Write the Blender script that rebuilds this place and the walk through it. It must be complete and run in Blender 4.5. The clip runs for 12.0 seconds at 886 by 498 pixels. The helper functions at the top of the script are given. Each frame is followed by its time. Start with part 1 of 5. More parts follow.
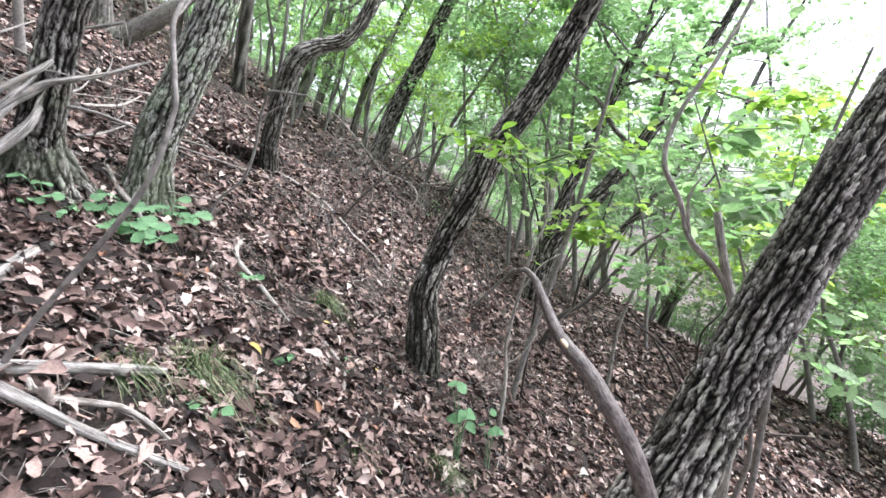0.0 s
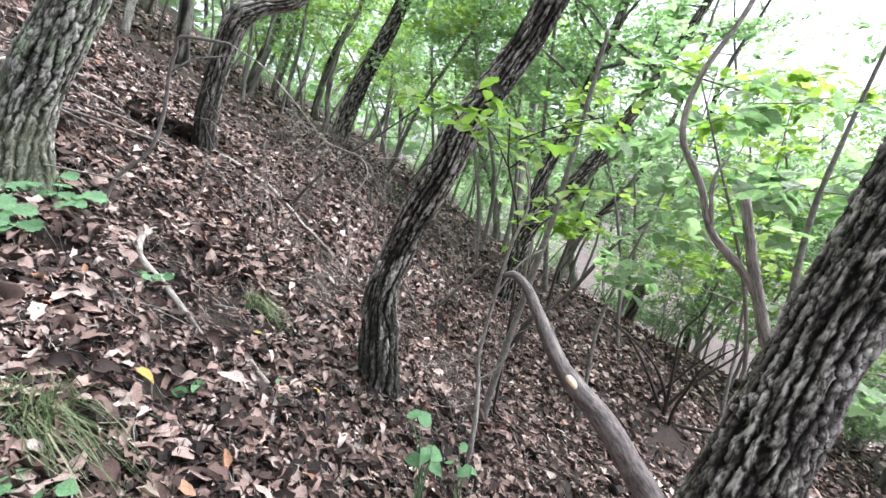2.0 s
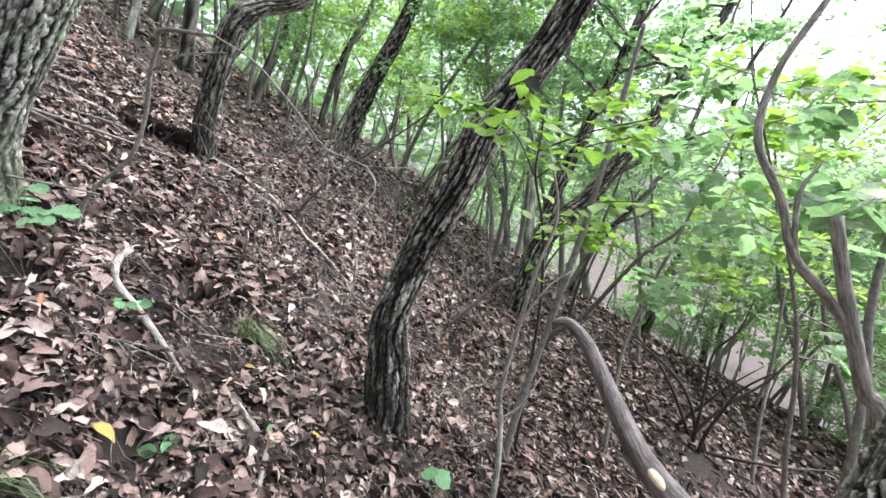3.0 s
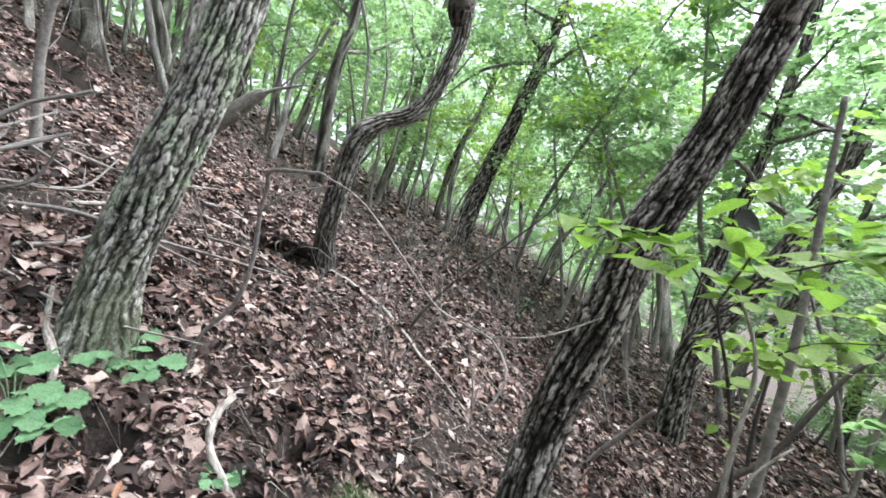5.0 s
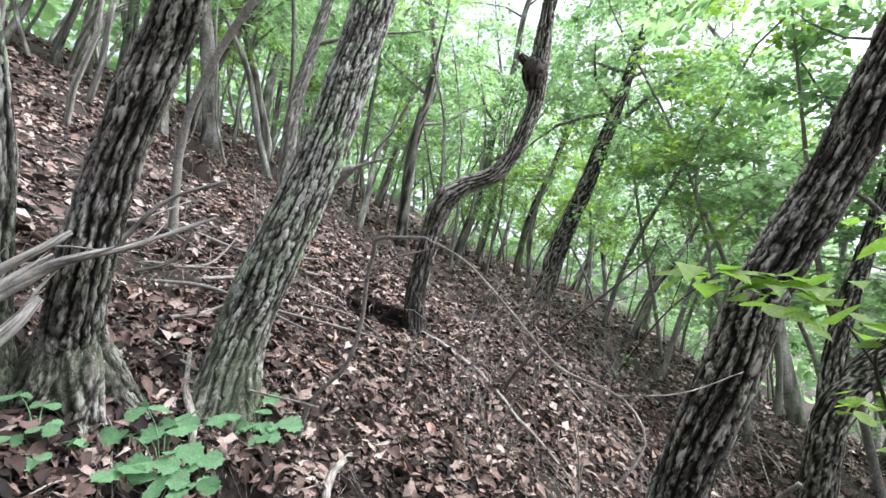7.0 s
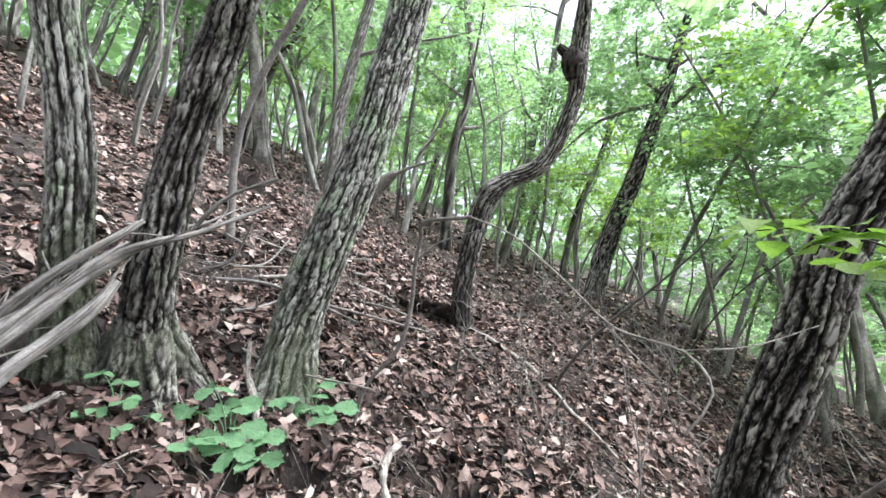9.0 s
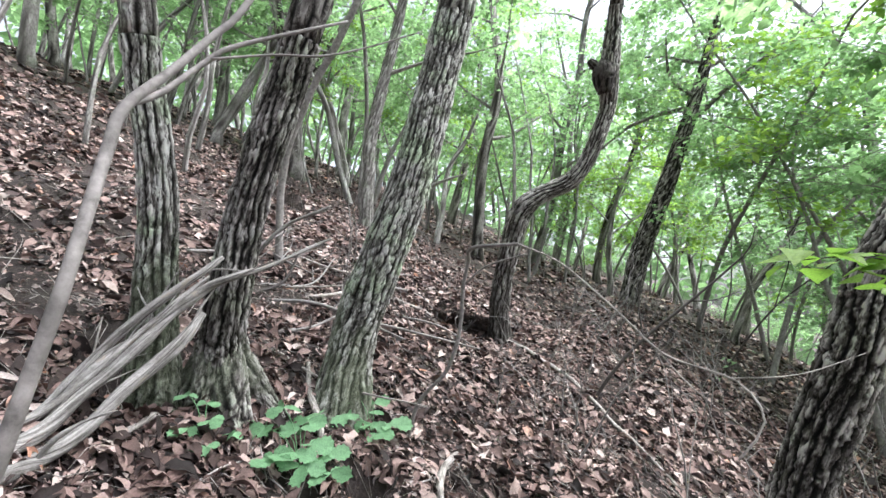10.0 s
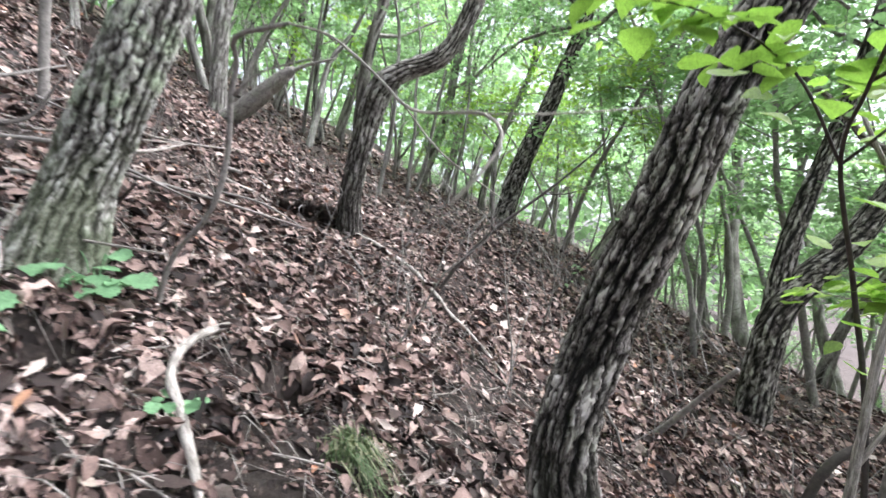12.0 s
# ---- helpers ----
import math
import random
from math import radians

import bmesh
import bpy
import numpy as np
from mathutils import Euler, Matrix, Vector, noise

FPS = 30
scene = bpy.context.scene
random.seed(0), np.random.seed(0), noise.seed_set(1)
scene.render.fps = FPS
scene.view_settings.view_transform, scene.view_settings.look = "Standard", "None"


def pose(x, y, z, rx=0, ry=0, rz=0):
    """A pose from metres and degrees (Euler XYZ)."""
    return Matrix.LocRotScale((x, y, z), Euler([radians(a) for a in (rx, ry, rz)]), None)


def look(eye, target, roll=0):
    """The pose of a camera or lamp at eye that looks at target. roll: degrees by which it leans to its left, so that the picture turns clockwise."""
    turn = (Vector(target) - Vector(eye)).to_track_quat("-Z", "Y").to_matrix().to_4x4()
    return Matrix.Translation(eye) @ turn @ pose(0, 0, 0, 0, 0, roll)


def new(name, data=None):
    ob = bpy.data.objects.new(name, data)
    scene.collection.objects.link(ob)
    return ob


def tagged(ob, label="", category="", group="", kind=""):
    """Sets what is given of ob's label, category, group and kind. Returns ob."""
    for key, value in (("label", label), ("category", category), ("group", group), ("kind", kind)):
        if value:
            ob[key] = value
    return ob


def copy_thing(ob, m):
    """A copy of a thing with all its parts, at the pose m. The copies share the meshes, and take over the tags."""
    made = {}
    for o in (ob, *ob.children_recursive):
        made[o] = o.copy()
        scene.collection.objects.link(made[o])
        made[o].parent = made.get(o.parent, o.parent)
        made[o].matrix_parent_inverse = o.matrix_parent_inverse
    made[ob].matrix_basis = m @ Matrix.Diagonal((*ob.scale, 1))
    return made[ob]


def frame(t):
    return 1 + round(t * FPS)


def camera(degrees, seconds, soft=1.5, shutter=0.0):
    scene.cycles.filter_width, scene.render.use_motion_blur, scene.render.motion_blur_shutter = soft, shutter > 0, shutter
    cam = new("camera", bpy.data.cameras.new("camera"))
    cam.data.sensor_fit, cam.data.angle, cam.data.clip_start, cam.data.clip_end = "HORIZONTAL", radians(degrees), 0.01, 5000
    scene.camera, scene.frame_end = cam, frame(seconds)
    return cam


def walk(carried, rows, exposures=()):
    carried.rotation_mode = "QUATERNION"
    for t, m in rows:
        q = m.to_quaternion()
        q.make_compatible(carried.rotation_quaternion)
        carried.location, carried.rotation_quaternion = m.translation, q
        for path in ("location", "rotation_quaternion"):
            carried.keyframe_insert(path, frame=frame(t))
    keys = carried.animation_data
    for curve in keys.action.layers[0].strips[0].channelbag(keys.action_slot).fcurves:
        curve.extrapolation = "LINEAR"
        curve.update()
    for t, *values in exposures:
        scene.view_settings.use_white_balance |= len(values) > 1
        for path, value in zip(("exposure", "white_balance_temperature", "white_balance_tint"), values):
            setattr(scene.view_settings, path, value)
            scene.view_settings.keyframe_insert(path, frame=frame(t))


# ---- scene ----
# ---- camera and walk ----
cam = camera(88.4, 12.0, soft=1.5, shutter=0.25)
WALK = [
    (0.0, (0.009, 0.021, 1.348), (0.039, 1.986, 0.977), 5.3),
    (0.5, (0.063, 0.111, 1.276), (0.139, 2.076, 0.908), 5.6),
    (1.0, (0.086, 0.286, 1.283), (0.204, 2.244, 0.896), 6.0),
    (1.5, (0.066, 0.418, 1.291), (0.217, 2.373, 0.897), 6.3),
    (2.0, (0.043, 0.502, 1.270), (0.223, 2.455, 0.877), 6.6),
    (2.5, (0.012, 0.647, 1.265), (0.192, 2.600, 0.874), 6.6),
    (4.5, (0.048, 1.140, 1.394), (-0.184, 3.121, 1.238), 4.4),
    (5.0, (-0.069, 1.209, 1.459), (-0.444, 3.173, 1.396), 3.4),
    (5.5, (-0.127, 1.164, 1.482), (-0.622, 3.101, 1.517), 2.4),
    (6.0, (-0.142, 1.160, 1.504), (-0.735, 3.067, 1.616), 1.5),
    (6.5, (-0.152, 1.147, 1.496), (-0.809, 3.029, 1.659), 1.0),
    (8.5, (-0.121, 1.232, 1.320), (-0.942, 3.045, 1.522), -0.5),
    (9.0, (-0.159, 1.157, 1.349), (-1.036, 2.941, 1.569), -1.0),
    (9.5, (-0.166, 1.078, 1.390), (-1.103, 2.829, 1.624), -1.6),
    (10.0, (-0.176, 1.017, 1.416), (-1.158, 2.741, 1.665), -2.0),
    (10.5, (-0.189, 1.039, 1.410), (-1.156, 2.775, 1.637), -2.0),
    (11.0, (-0.111, 1.088, 1.366), (-0.999, 2.872, 1.531), -1.3),
    (11.5, (-0.039, 1.283, 1.192), (-0.806, 3.129, 1.261), -0.4),
    (12.0, (-0.005, 1.592, 1.065), (-0.592, 3.503, 1.021), 1.0),
]
walk(cam, [(t, look(e, a, r)) for t, e, a, r in WALK], exposures=[(0.0, 2.46, 5950, 16), (2.5, 2.38, 5950, 15), (4.5, 2.38, 5950, 13), (5.5, 2.17, 5950, 13), (7.0, 2.14, 5950, 13), (9.0, 2.27, 5950, 13), (10.5, 2.25, 5950, 14), (12.0, 2.42, 5950, 16)])

# ---- overcast daylight ----
world = bpy.data.worlds.new("world")
scene.world = world
world.use_nodes = True
wn, wl = world.node_tree.nodes, world.node_tree.links
sky = wn.new("ShaderNodeTexSky")
sky.sky_type, sky.sun_disc = "NISHITA", False
sky.sun_elevation, sky.sun_rotation = radians(58), radians(60)
sky.dust_density, sky.air_density = 4.0, 1.0
grey = wn.new("ShaderNodeHueSaturation")
grey.inputs["Saturation"].default_value = 0.25
wl.new(sky.outputs[0], grey.inputs["Color"])
wl.new(grey.outputs[0], wn["Background"].inputs["Color"])
wn["Background"].inputs["Strength"].default_value = 0.085
sun = new("sun", bpy.data.lights.new("sun", "SUN"))
sun.data.energy, sun.data.angle, sun.data.color = 3.0, radians(55), (1.0, 0.97, 0.92)
sun.matrix_world = look((8.66 * 0.53 * 5, 5 * 0.53 * 5, 0.85 * 50), (0, 0, 0))


# ---- materials ----
def nodes(name):
    m = bpy.data.materials.new(name)
    m.use_nodes = True
    nt = m.node_tree
    return m, nt, nt.nodes["Principled BSDF"]


def ramp(nt, fac, stops):
    r = nt.nodes.new("ShaderNodeValToRGB")
    el = r.color_ramp.elements
    while len(el) < len(stops):
        el.new(0.5)
    for e, (p, c) in zip(el, stops):
        e.position, e.color = p, (*c, 1)
    nt.links.new(fac, r.inputs["Fac"])
    return r.outputs["Color"]


def noise_tex(nt, scale, detail=5.0, rough=0.6, stretch=None):
    co = nt.nodes.new("ShaderNodeTexCoord")
    out = co.outputs["Object"]
    if stretch:
        mp = nt.nodes.new("ShaderNodeMapping")
        mp.inputs["Scale"].default_value = stretch
        nt.links.new(out, mp.inputs["Vector"])
        out = mp.outputs["Vector"]
    n = nt.nodes.new("ShaderNodeTexNoise")
    n.inputs["Scale"].default_value, n.inputs["Detail"].default_value, n.inputs["Roughness"].default_value = scale, detail, rough
    nt.links.new(out, n.inputs["Vector"])
    return n.outputs["Fac"]


def mix(nt, fac, a, b, mode="MIX"):
    n = nt.nodes.new("ShaderNodeMix")
    n.data_type, n.blend_type = "RGBA", mode
    for sock, v in (("Factor", fac), ("A", a), ("B", b)):
        s = [i for i in n.inputs if i.name == sock and (i.type == "RGBA" or sock == "Factor" and i.type == "VALUE")][0]
        if hasattr(v, "is_linked"):
            nt.links.new(v, s)
        else:
            s.default_value = v if sock == "Factor" else (*v, 1)
    return [o for o in n.outputs if o.type == "RGBA"][0]


def bump(nt, bsdf, fac, strength, dist):
    b = nt.nodes.new("ShaderNodeBump")
    b.inputs["Strength"].default_value, b.inputs["Distance"].default_value = strength, dist
    nt.links.new(fac, b.inputs["Height"])
    nt.links.new(b.outputs["Normal"], bsdf.inputs["Normal"])


def bark_material(name, tint=(1, 1, 1), lichen=0.5, pale=0.40, moss=0.0, moss_dark=(0.02, 0.022, 0.014), moss_light=(0.12, 0.13, 0.08), smooth=0.0, deep=0.0):
    """Furrowed bark: the mesh's ridge height sets the colour, with the furrows' darkness painted in near black and the
    plates pale; moss: how far up the foot the moss_dark to moss_light colour reaches, in metres; smooth: how far the
    furrow colour is lifted to a mid tone and the relief flattened; deep: how far the near-black colour spreads out of
    the furrows.
    """
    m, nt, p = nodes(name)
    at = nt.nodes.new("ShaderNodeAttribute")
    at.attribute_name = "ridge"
    co = nt.nodes.new("ShaderNodeAttribute")
    co.attribute_name = "bark_co"

    def math_(op, a, b_):
        n = nt.nodes.new("ShaderNodeMath")
        n.operation = op
        for k, v in enumerate((a, b_)):
            if isinstance(v, (int, float)):
                n.inputs[k].default_value = v
            else:
                nt.links.new(v, n.inputs[k])
        return n.outputs[0]

    def tex(scale, stretch, detail=5):
        mp = nt.nodes.new("ShaderNodeMapping")
        mp.inputs["Scale"].default_value = (1, 1, stretch)
        nt.links.new(co.outputs["Vector"], mp.inputs["Vector"])
        n = nt.nodes.new("ShaderNodeTexNoise")
        n.inputs["Scale"].default_value, n.inputs["Detail"].default_value, n.inputs["Roughness"].default_value = scale, detail, 0.62
        nt.links.new(mp.outputs["Vector"], n.inputs["Vector"])
        return n.outputs["Fac"]

    streak, grain, flake, broad = tex(110, 0.13), tex(300, 0.6), tex(60, 0.26, 6), tex(7, 0.5, 4)
    mp = nt.nodes.new("ShaderNodeMapping")
    mp.inputs["Scale"].default_value = (1, 1, 0.24)
    nt.links.new(mix(nt, 0.035, co.outputs["Vector"], flake, "LINEAR_LIGHT"), mp.inputs["Vector"])
    plate = nt.nodes.new("ShaderNodeTexVoronoi")
    plate.feature = "DISTANCE_TO_EDGE"
    plate.inputs["Scale"].default_value = 34
    nt.links.new(mp.outputs["Vector"], plate.inputs["Vector"])
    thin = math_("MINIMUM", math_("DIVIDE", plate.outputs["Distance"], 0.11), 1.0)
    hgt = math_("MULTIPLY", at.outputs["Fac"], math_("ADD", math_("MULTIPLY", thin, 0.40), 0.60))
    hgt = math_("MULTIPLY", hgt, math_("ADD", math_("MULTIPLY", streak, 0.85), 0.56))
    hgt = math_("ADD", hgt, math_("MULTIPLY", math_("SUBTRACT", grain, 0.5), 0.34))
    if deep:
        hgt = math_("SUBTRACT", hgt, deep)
    # Lifts dark furrows toward a mid tone, painting haze onto distant trunks.
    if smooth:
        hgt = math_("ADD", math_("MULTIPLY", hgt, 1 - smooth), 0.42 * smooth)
    # Near black at low ridge height: the furrows' darkness lies in the colour.
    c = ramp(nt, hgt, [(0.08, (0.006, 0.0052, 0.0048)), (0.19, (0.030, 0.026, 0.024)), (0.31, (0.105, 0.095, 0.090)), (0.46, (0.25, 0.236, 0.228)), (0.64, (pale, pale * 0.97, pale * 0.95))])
    c = mix(nt, 1.0, c, ramp(nt, broad, [(0.36, (0.80, 0.79, 0.78)), (0.62, (1.1, 1.1, 1.1))]), "MULTIPLY")
    patch = ramp(nt, noise_tex(nt, 5.5, 6, 0.65), [(0.50, (0, 0, 0)), (0.62, (1, 1, 1))])
    c = mix(nt, patch, c, mix(nt, lichen, c, mix(nt, 1.0, c, (0.9, 1.12, 0.82), "MULTIPLY")))
    blot = ramp(nt, noise_tex(nt, 22, 6, 0.72), [(0.61, (0, 0, 0)), (0.69, (1, 1, 1))])
    c = mix(nt, math_("MULTIPLY", blot, hgt), c, mix(nt, lichen, c, (0.50, 0.53, 0.48)))
    c = mix(nt, 1.0, c, tint, "MULTIPLY")
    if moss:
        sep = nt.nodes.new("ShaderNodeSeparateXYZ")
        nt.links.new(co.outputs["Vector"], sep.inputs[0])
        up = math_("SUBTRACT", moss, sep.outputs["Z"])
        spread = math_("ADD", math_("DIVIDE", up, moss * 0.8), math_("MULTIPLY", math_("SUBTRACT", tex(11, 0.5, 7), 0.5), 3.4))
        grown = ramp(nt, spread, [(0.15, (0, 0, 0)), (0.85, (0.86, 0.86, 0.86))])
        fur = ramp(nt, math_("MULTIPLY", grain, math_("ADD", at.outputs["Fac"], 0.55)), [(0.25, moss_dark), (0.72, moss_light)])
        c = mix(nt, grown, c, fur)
    nt.links.new(c, p.inputs["Base Color"])
    p.inputs["Roughness"].default_value = 0.92
    p.inputs["Specular IOR Level"].default_value = 0.25
    bump(nt, p, hgt, 1.0, 0.014)
    return m


def fibre_material(name, dark, lightc, rough=0.8, long=0.05, scale=150, bare=None):
    """Wood grain or smooth bark that runs along its own stem; bare: colour where the bark has come off."""
    m, nt, p = nodes(name)
    co = nt.nodes.new("ShaderNodeAttribute")
    co.attribute_name = "bark_co"
    out = []
    for sc, st, det in ((scale, long, 6), (scale * 0.22, 0.35, 5), (scale * 2.2, 0.5, 3)):
        mp = nt.nodes.new("ShaderNodeMapping")
        mp.inputs["Scale"].default_value = (1, 1, st)
        nt.links.new(co.outputs["Vector"], mp.inputs["Vector"])
        n = nt.nodes.new("ShaderNodeTexNoise")
        n.inputs["Scale"].default_value, n.inputs["Detail"].default_value, n.inputs["Roughness"].default_value = sc, det, 0.66
        nt.links.new(mp.outputs["Vector"], n.inputs["Vector"])
        out.append(n.outputs["Fac"])
    mid = tuple((a + b) / 2 for a, b in zip(dark, lightc))
    c = ramp(nt, out[0], [(0.30, tuple(0.35 * k for k in dark)), (0.40, dark), (0.52, mid), (0.68, lightc)])
    c = mix(nt, 1.0, c, ramp(nt, out[1], [(0.34, (0.5, 0.48, 0.46)), (0.52, (1, 1, 1)), (0.70, (1.25, 1.24, 1.22))]), "MULTIPLY")
    c = mix(nt, 1.0, c, ramp(nt, out[2], [(0.32, (0.7, 0.7, 0.7)), (0.6, (1.1, 1.1, 1.1))]), "MULTIPLY")
    if bare:
        c = mix(nt, ramp(nt, out[1], [(0.60, (0, 0, 0)), (0.66, (0.8, 0.8, 0.8))]), c, bare)
    nt.links.new(c, p.inputs["Base Color"])
    p.inputs["Roughness"].default_value = rough
    bump(nt, p, out[0], 0.8, 0.005)
    return m


def wood_material(name, dark, lightc, scale=40, rough=0.8, stretch=(1, 1, 1)):
    m, nt, p = nodes(name)
    f = noise_tex(nt, scale, 6, 0.65, stretch)
    g2 = noise_tex(nt, scale / 6, 3, 0.5)
    c = ramp(nt, f, [(0.3, dark), (0.7, lightc)])
    c = mix(nt, ramp(nt, g2, [(0.45, (0, 0, 0)), (0.7, (0.6, 0.6, 0.6))]), c, dark)
    nt.links.new(c, p.inputs["Base Color"])
    p.inputs["Roughness"].default_value = rough
    bump(nt, p, f, 0.5, 0.004)
    return m


def leaf_material(name, stops, through_light=0.45, rough=0.5, glow=(1.08, 1.22, 0.89), damp=0.0):
    m, nt, p = nodes(name)
    gi = nt.nodes.new("ShaderNodeNewGeometry")
    c = ramp(nt, gi.outputs["Random Per Island"], stops)
    v = noise_tex(nt, 30, 3, 0.5)
    c = mix(nt, ramp(nt, v, [(0.4, (0, 0, 0)), (0.75, (0.35, 0.35, 0.35))]), c, tuple(0.55 * k for k in stops[0][1]))
    fine = noise_tex(nt, 190, 5, 0.7)
    c = mix(nt, 1.0, c, ramp(nt, fine, [(0.3, (0.62, 0.60, 0.58)), (0.5, (1, 1, 1)), (0.72, (1.42, 1.38, 1.34))]), "MULTIPLY")
    bump(nt, p, fine, 0.5, 0.006)
    if damp:
        patch = ramp(nt, noise_tex(nt, 1.9, 5, 0.6), [(0.42, (0, 0, 0)), (0.60, (damp, damp, damp))])
        c = mix(nt, patch, c, mix(nt, 1.0, c, (0.42, 0.36, 0.34), "MULTIPLY"))
    nt.links.new(c, p.inputs["Base Color"])
    p.inputs["Roughness"].default_value = rough
    p.inputs["Specular IOR Level"].default_value = 0.35
    if through_light:
        tr = nt.nodes.new("ShaderNodeBsdfTranslucent")
        warm = mix(nt, 1.0, c, glow, "MULTIPLY")
        nt.links.new(warm, tr.inputs["Color"])
        mx = nt.nodes.new("ShaderNodeMixShader")
        mx.inputs[0].default_value = through_light
        nt.links.new(p.outputs[0], mx.inputs[1])
        nt.links.new(tr.outputs[0], mx.inputs[2])
        nt.links.new(mx.outputs[0], nt.nodes["Material Output"].inputs["Surface"])
    return m


def soil_material():
    m, nt, p = nodes("soil")
    f = noise_tex(nt, 45, 10, 0.78)
    big = noise_tex(nt, 1.3, 4, 0.6)
    c = ramp(nt, f, [(0.3, (0.010, 0.007, 0.006)), (0.5, (0.035, 0.025, 0.021)), (0.68, (0.10, 0.073, 0.062)), (0.82, (0.2, 0.155, 0.135))])
    c = mix(nt, ramp(nt, big, [(0.4, (0, 0, 0)), (0.7, (0.6, 0.6, 0.6))]), c, (0.05, 0.036, 0.028))
    nt.links.new(c, p.inputs["Base Color"])
    p.inputs["Roughness"].default_value = 0.95
    bump(nt, p, f, 1.0, 0.03)
    return m


SOIL = soil_material()
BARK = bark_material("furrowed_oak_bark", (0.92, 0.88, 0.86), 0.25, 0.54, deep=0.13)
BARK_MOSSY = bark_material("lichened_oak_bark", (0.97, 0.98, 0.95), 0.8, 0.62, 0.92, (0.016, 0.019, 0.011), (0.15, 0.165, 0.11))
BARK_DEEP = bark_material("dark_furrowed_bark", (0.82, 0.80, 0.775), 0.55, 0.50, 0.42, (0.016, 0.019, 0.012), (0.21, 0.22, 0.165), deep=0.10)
# The moss colours here turn the lower trunk near black, fading upward with noise.
BARK_CROOKED = bark_material("grey_bark_over_near_black_foot", (0.94, 0.92, 0.90), 0.35, 0.54, 1.75, (0.006, 0.005, 0.0045), (0.055, 0.046, 0.040), deep=0.03)
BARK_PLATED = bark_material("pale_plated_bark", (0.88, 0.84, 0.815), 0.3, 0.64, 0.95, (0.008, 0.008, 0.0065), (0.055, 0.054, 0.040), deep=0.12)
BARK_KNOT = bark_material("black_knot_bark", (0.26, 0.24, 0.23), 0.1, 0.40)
# Grey barks with lifted furrow colour: haze between distant trunks is painted in.
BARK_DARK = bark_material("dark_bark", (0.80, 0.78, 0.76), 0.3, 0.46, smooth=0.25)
BARK_FAR_HAZED = bark_material("grey_bark", (0.95, 0.94, 0.93), 0.4, 0.54, smooth=0.5)
TWIG = wood_material("grey_brown_twig", (0.09, 0.080, 0.074), (0.32, 0.29, 0.275))
TWIG_PALE = fibre_material("pale_bare_twig", (0.20, 0.178, 0.162), (0.52, 0.475, 0.44), 0.85, 0.09, 220)
TWIG_GREY = wood_material("ash_grey_twig", (0.11, 0.10, 0.093), (0.32, 0.30, 0.285))
TWIG_DARK = wood_material("dark_twig", (0.02, 0.016, 0.014), (0.07, 0.055, 0.05))
DEADWOOD = fibre_material("weathered_deadwood", (0.12, 0.108, 0.10), (0.46, 0.435, 0.415), 0.9, 0.045, 130, (0.30, 0.25, 0.21))
STICKBARK = fibre_material("smooth_purple_brown_stick", (0.075, 0.058, 0.056), (0.22, 0.185, 0.178), 0.55, 0.3, 120)
CUTWOOD = wood_material("fresh_cut_wood", (0.55, 0.40, 0.26), (0.80, 0.66, 0.50), 60, 0.7)
GREEN_SUN = leaf_material("fresh_green_leaf", [(0.0, (0.16, 0.26, 0.125)), (0.5, (0.25, 0.37, 0.215)), (1.0, (0.35, 0.48, 0.30))], 0.64)
GREEN_MID = leaf_material("forest_green_leaf", [(0.0, (0.16, 0.25, 0.145)), (0.6, (0.24, 0.35, 0.21)), (1.0, (0.33, 0.45, 0.285))], 0.62)
GREEN_YELLOW = leaf_material("yellow_green_leaf", [(0.0, (0.19, 0.32, 0.06)), (0.6, (0.28, 0.42, 0.09)), (1.0, (0.38, 0.50, 0.14))], 0.5)
GREEN_HERB = leaf_material("soft_green_herb_leaf", [(0.0, (0.13, 0.27, 0.13)), (1.0, (0.22, 0.40, 0.21))], 0.25, 0.6, (1.0, 1.1, 0.9))
GRASS = leaf_material("dull_grass", [(0.0, (0.06, 0.10, 0.04)), (0.5, (0.12, 0.17, 0.08)), (1.0, (0.34, 0.33, 0.22))], 0.3)
LITTER = leaf_material("dry_fallen_leaf", [(0.0, (0.012, 0.008, 0.0075)), (0.26, (0.045, 0.030, 0.027)), (0.48, (0.150, 0.098, 0.086)), (0.70, (0.31, 0.216, 0.192)), (0.88, (0.455, 0.352, 0.318)), (0.98, (0.60, 0.52, 0.48)), (1.0, (0.42, 0.20, 0.12))], 0.0, 0.75, damp=0.66)
ORANGE_LEAF = leaf_material("orange_tan_leaf", [(0.0, (0.38, 0.20, 0.12)), (1.0, (0.45, 0.27, 0.18))], 0.15, 0.6)
CREAM_LEAF = leaf_material("pale_cream_leaf", [(0.0, (0.34, 0.28, 0.23)), (1.0, (0.42, 0.36, 0.31))], 0.1, 0.6)
YELLOW_LEAF = leaf_material("yellow_fallen_leaf", [(0.0, (0.45, 0.33, 0.09)), (1.0, (0.52, 0.40, 0.14))], 0.2, 0.6)
DARK_LEAF = leaf_material("blackened_leaf", [(0.0, (0.008, 0.012, 0.006)), (1.0, (0.012, 0.016, 0.008))], 0.0, 0.7)


# ---- mesh helpers ----
def lattice(ix, iy, seed, wrap=0):
    if wrap:
        ix = np.mod(ix, wrap)
    h = (ix.astype(np.int64) * 374761393 + iy.astype(np.int64) * 668265263 + seed * 974711) & 0xFFFFFFFF
    h = ((h ^ (h >> 13)) * 1274126177) & 0xFFFFFFFF
    return ((h ^ (h >> 16)) & 0xFFFF) / 65535.0


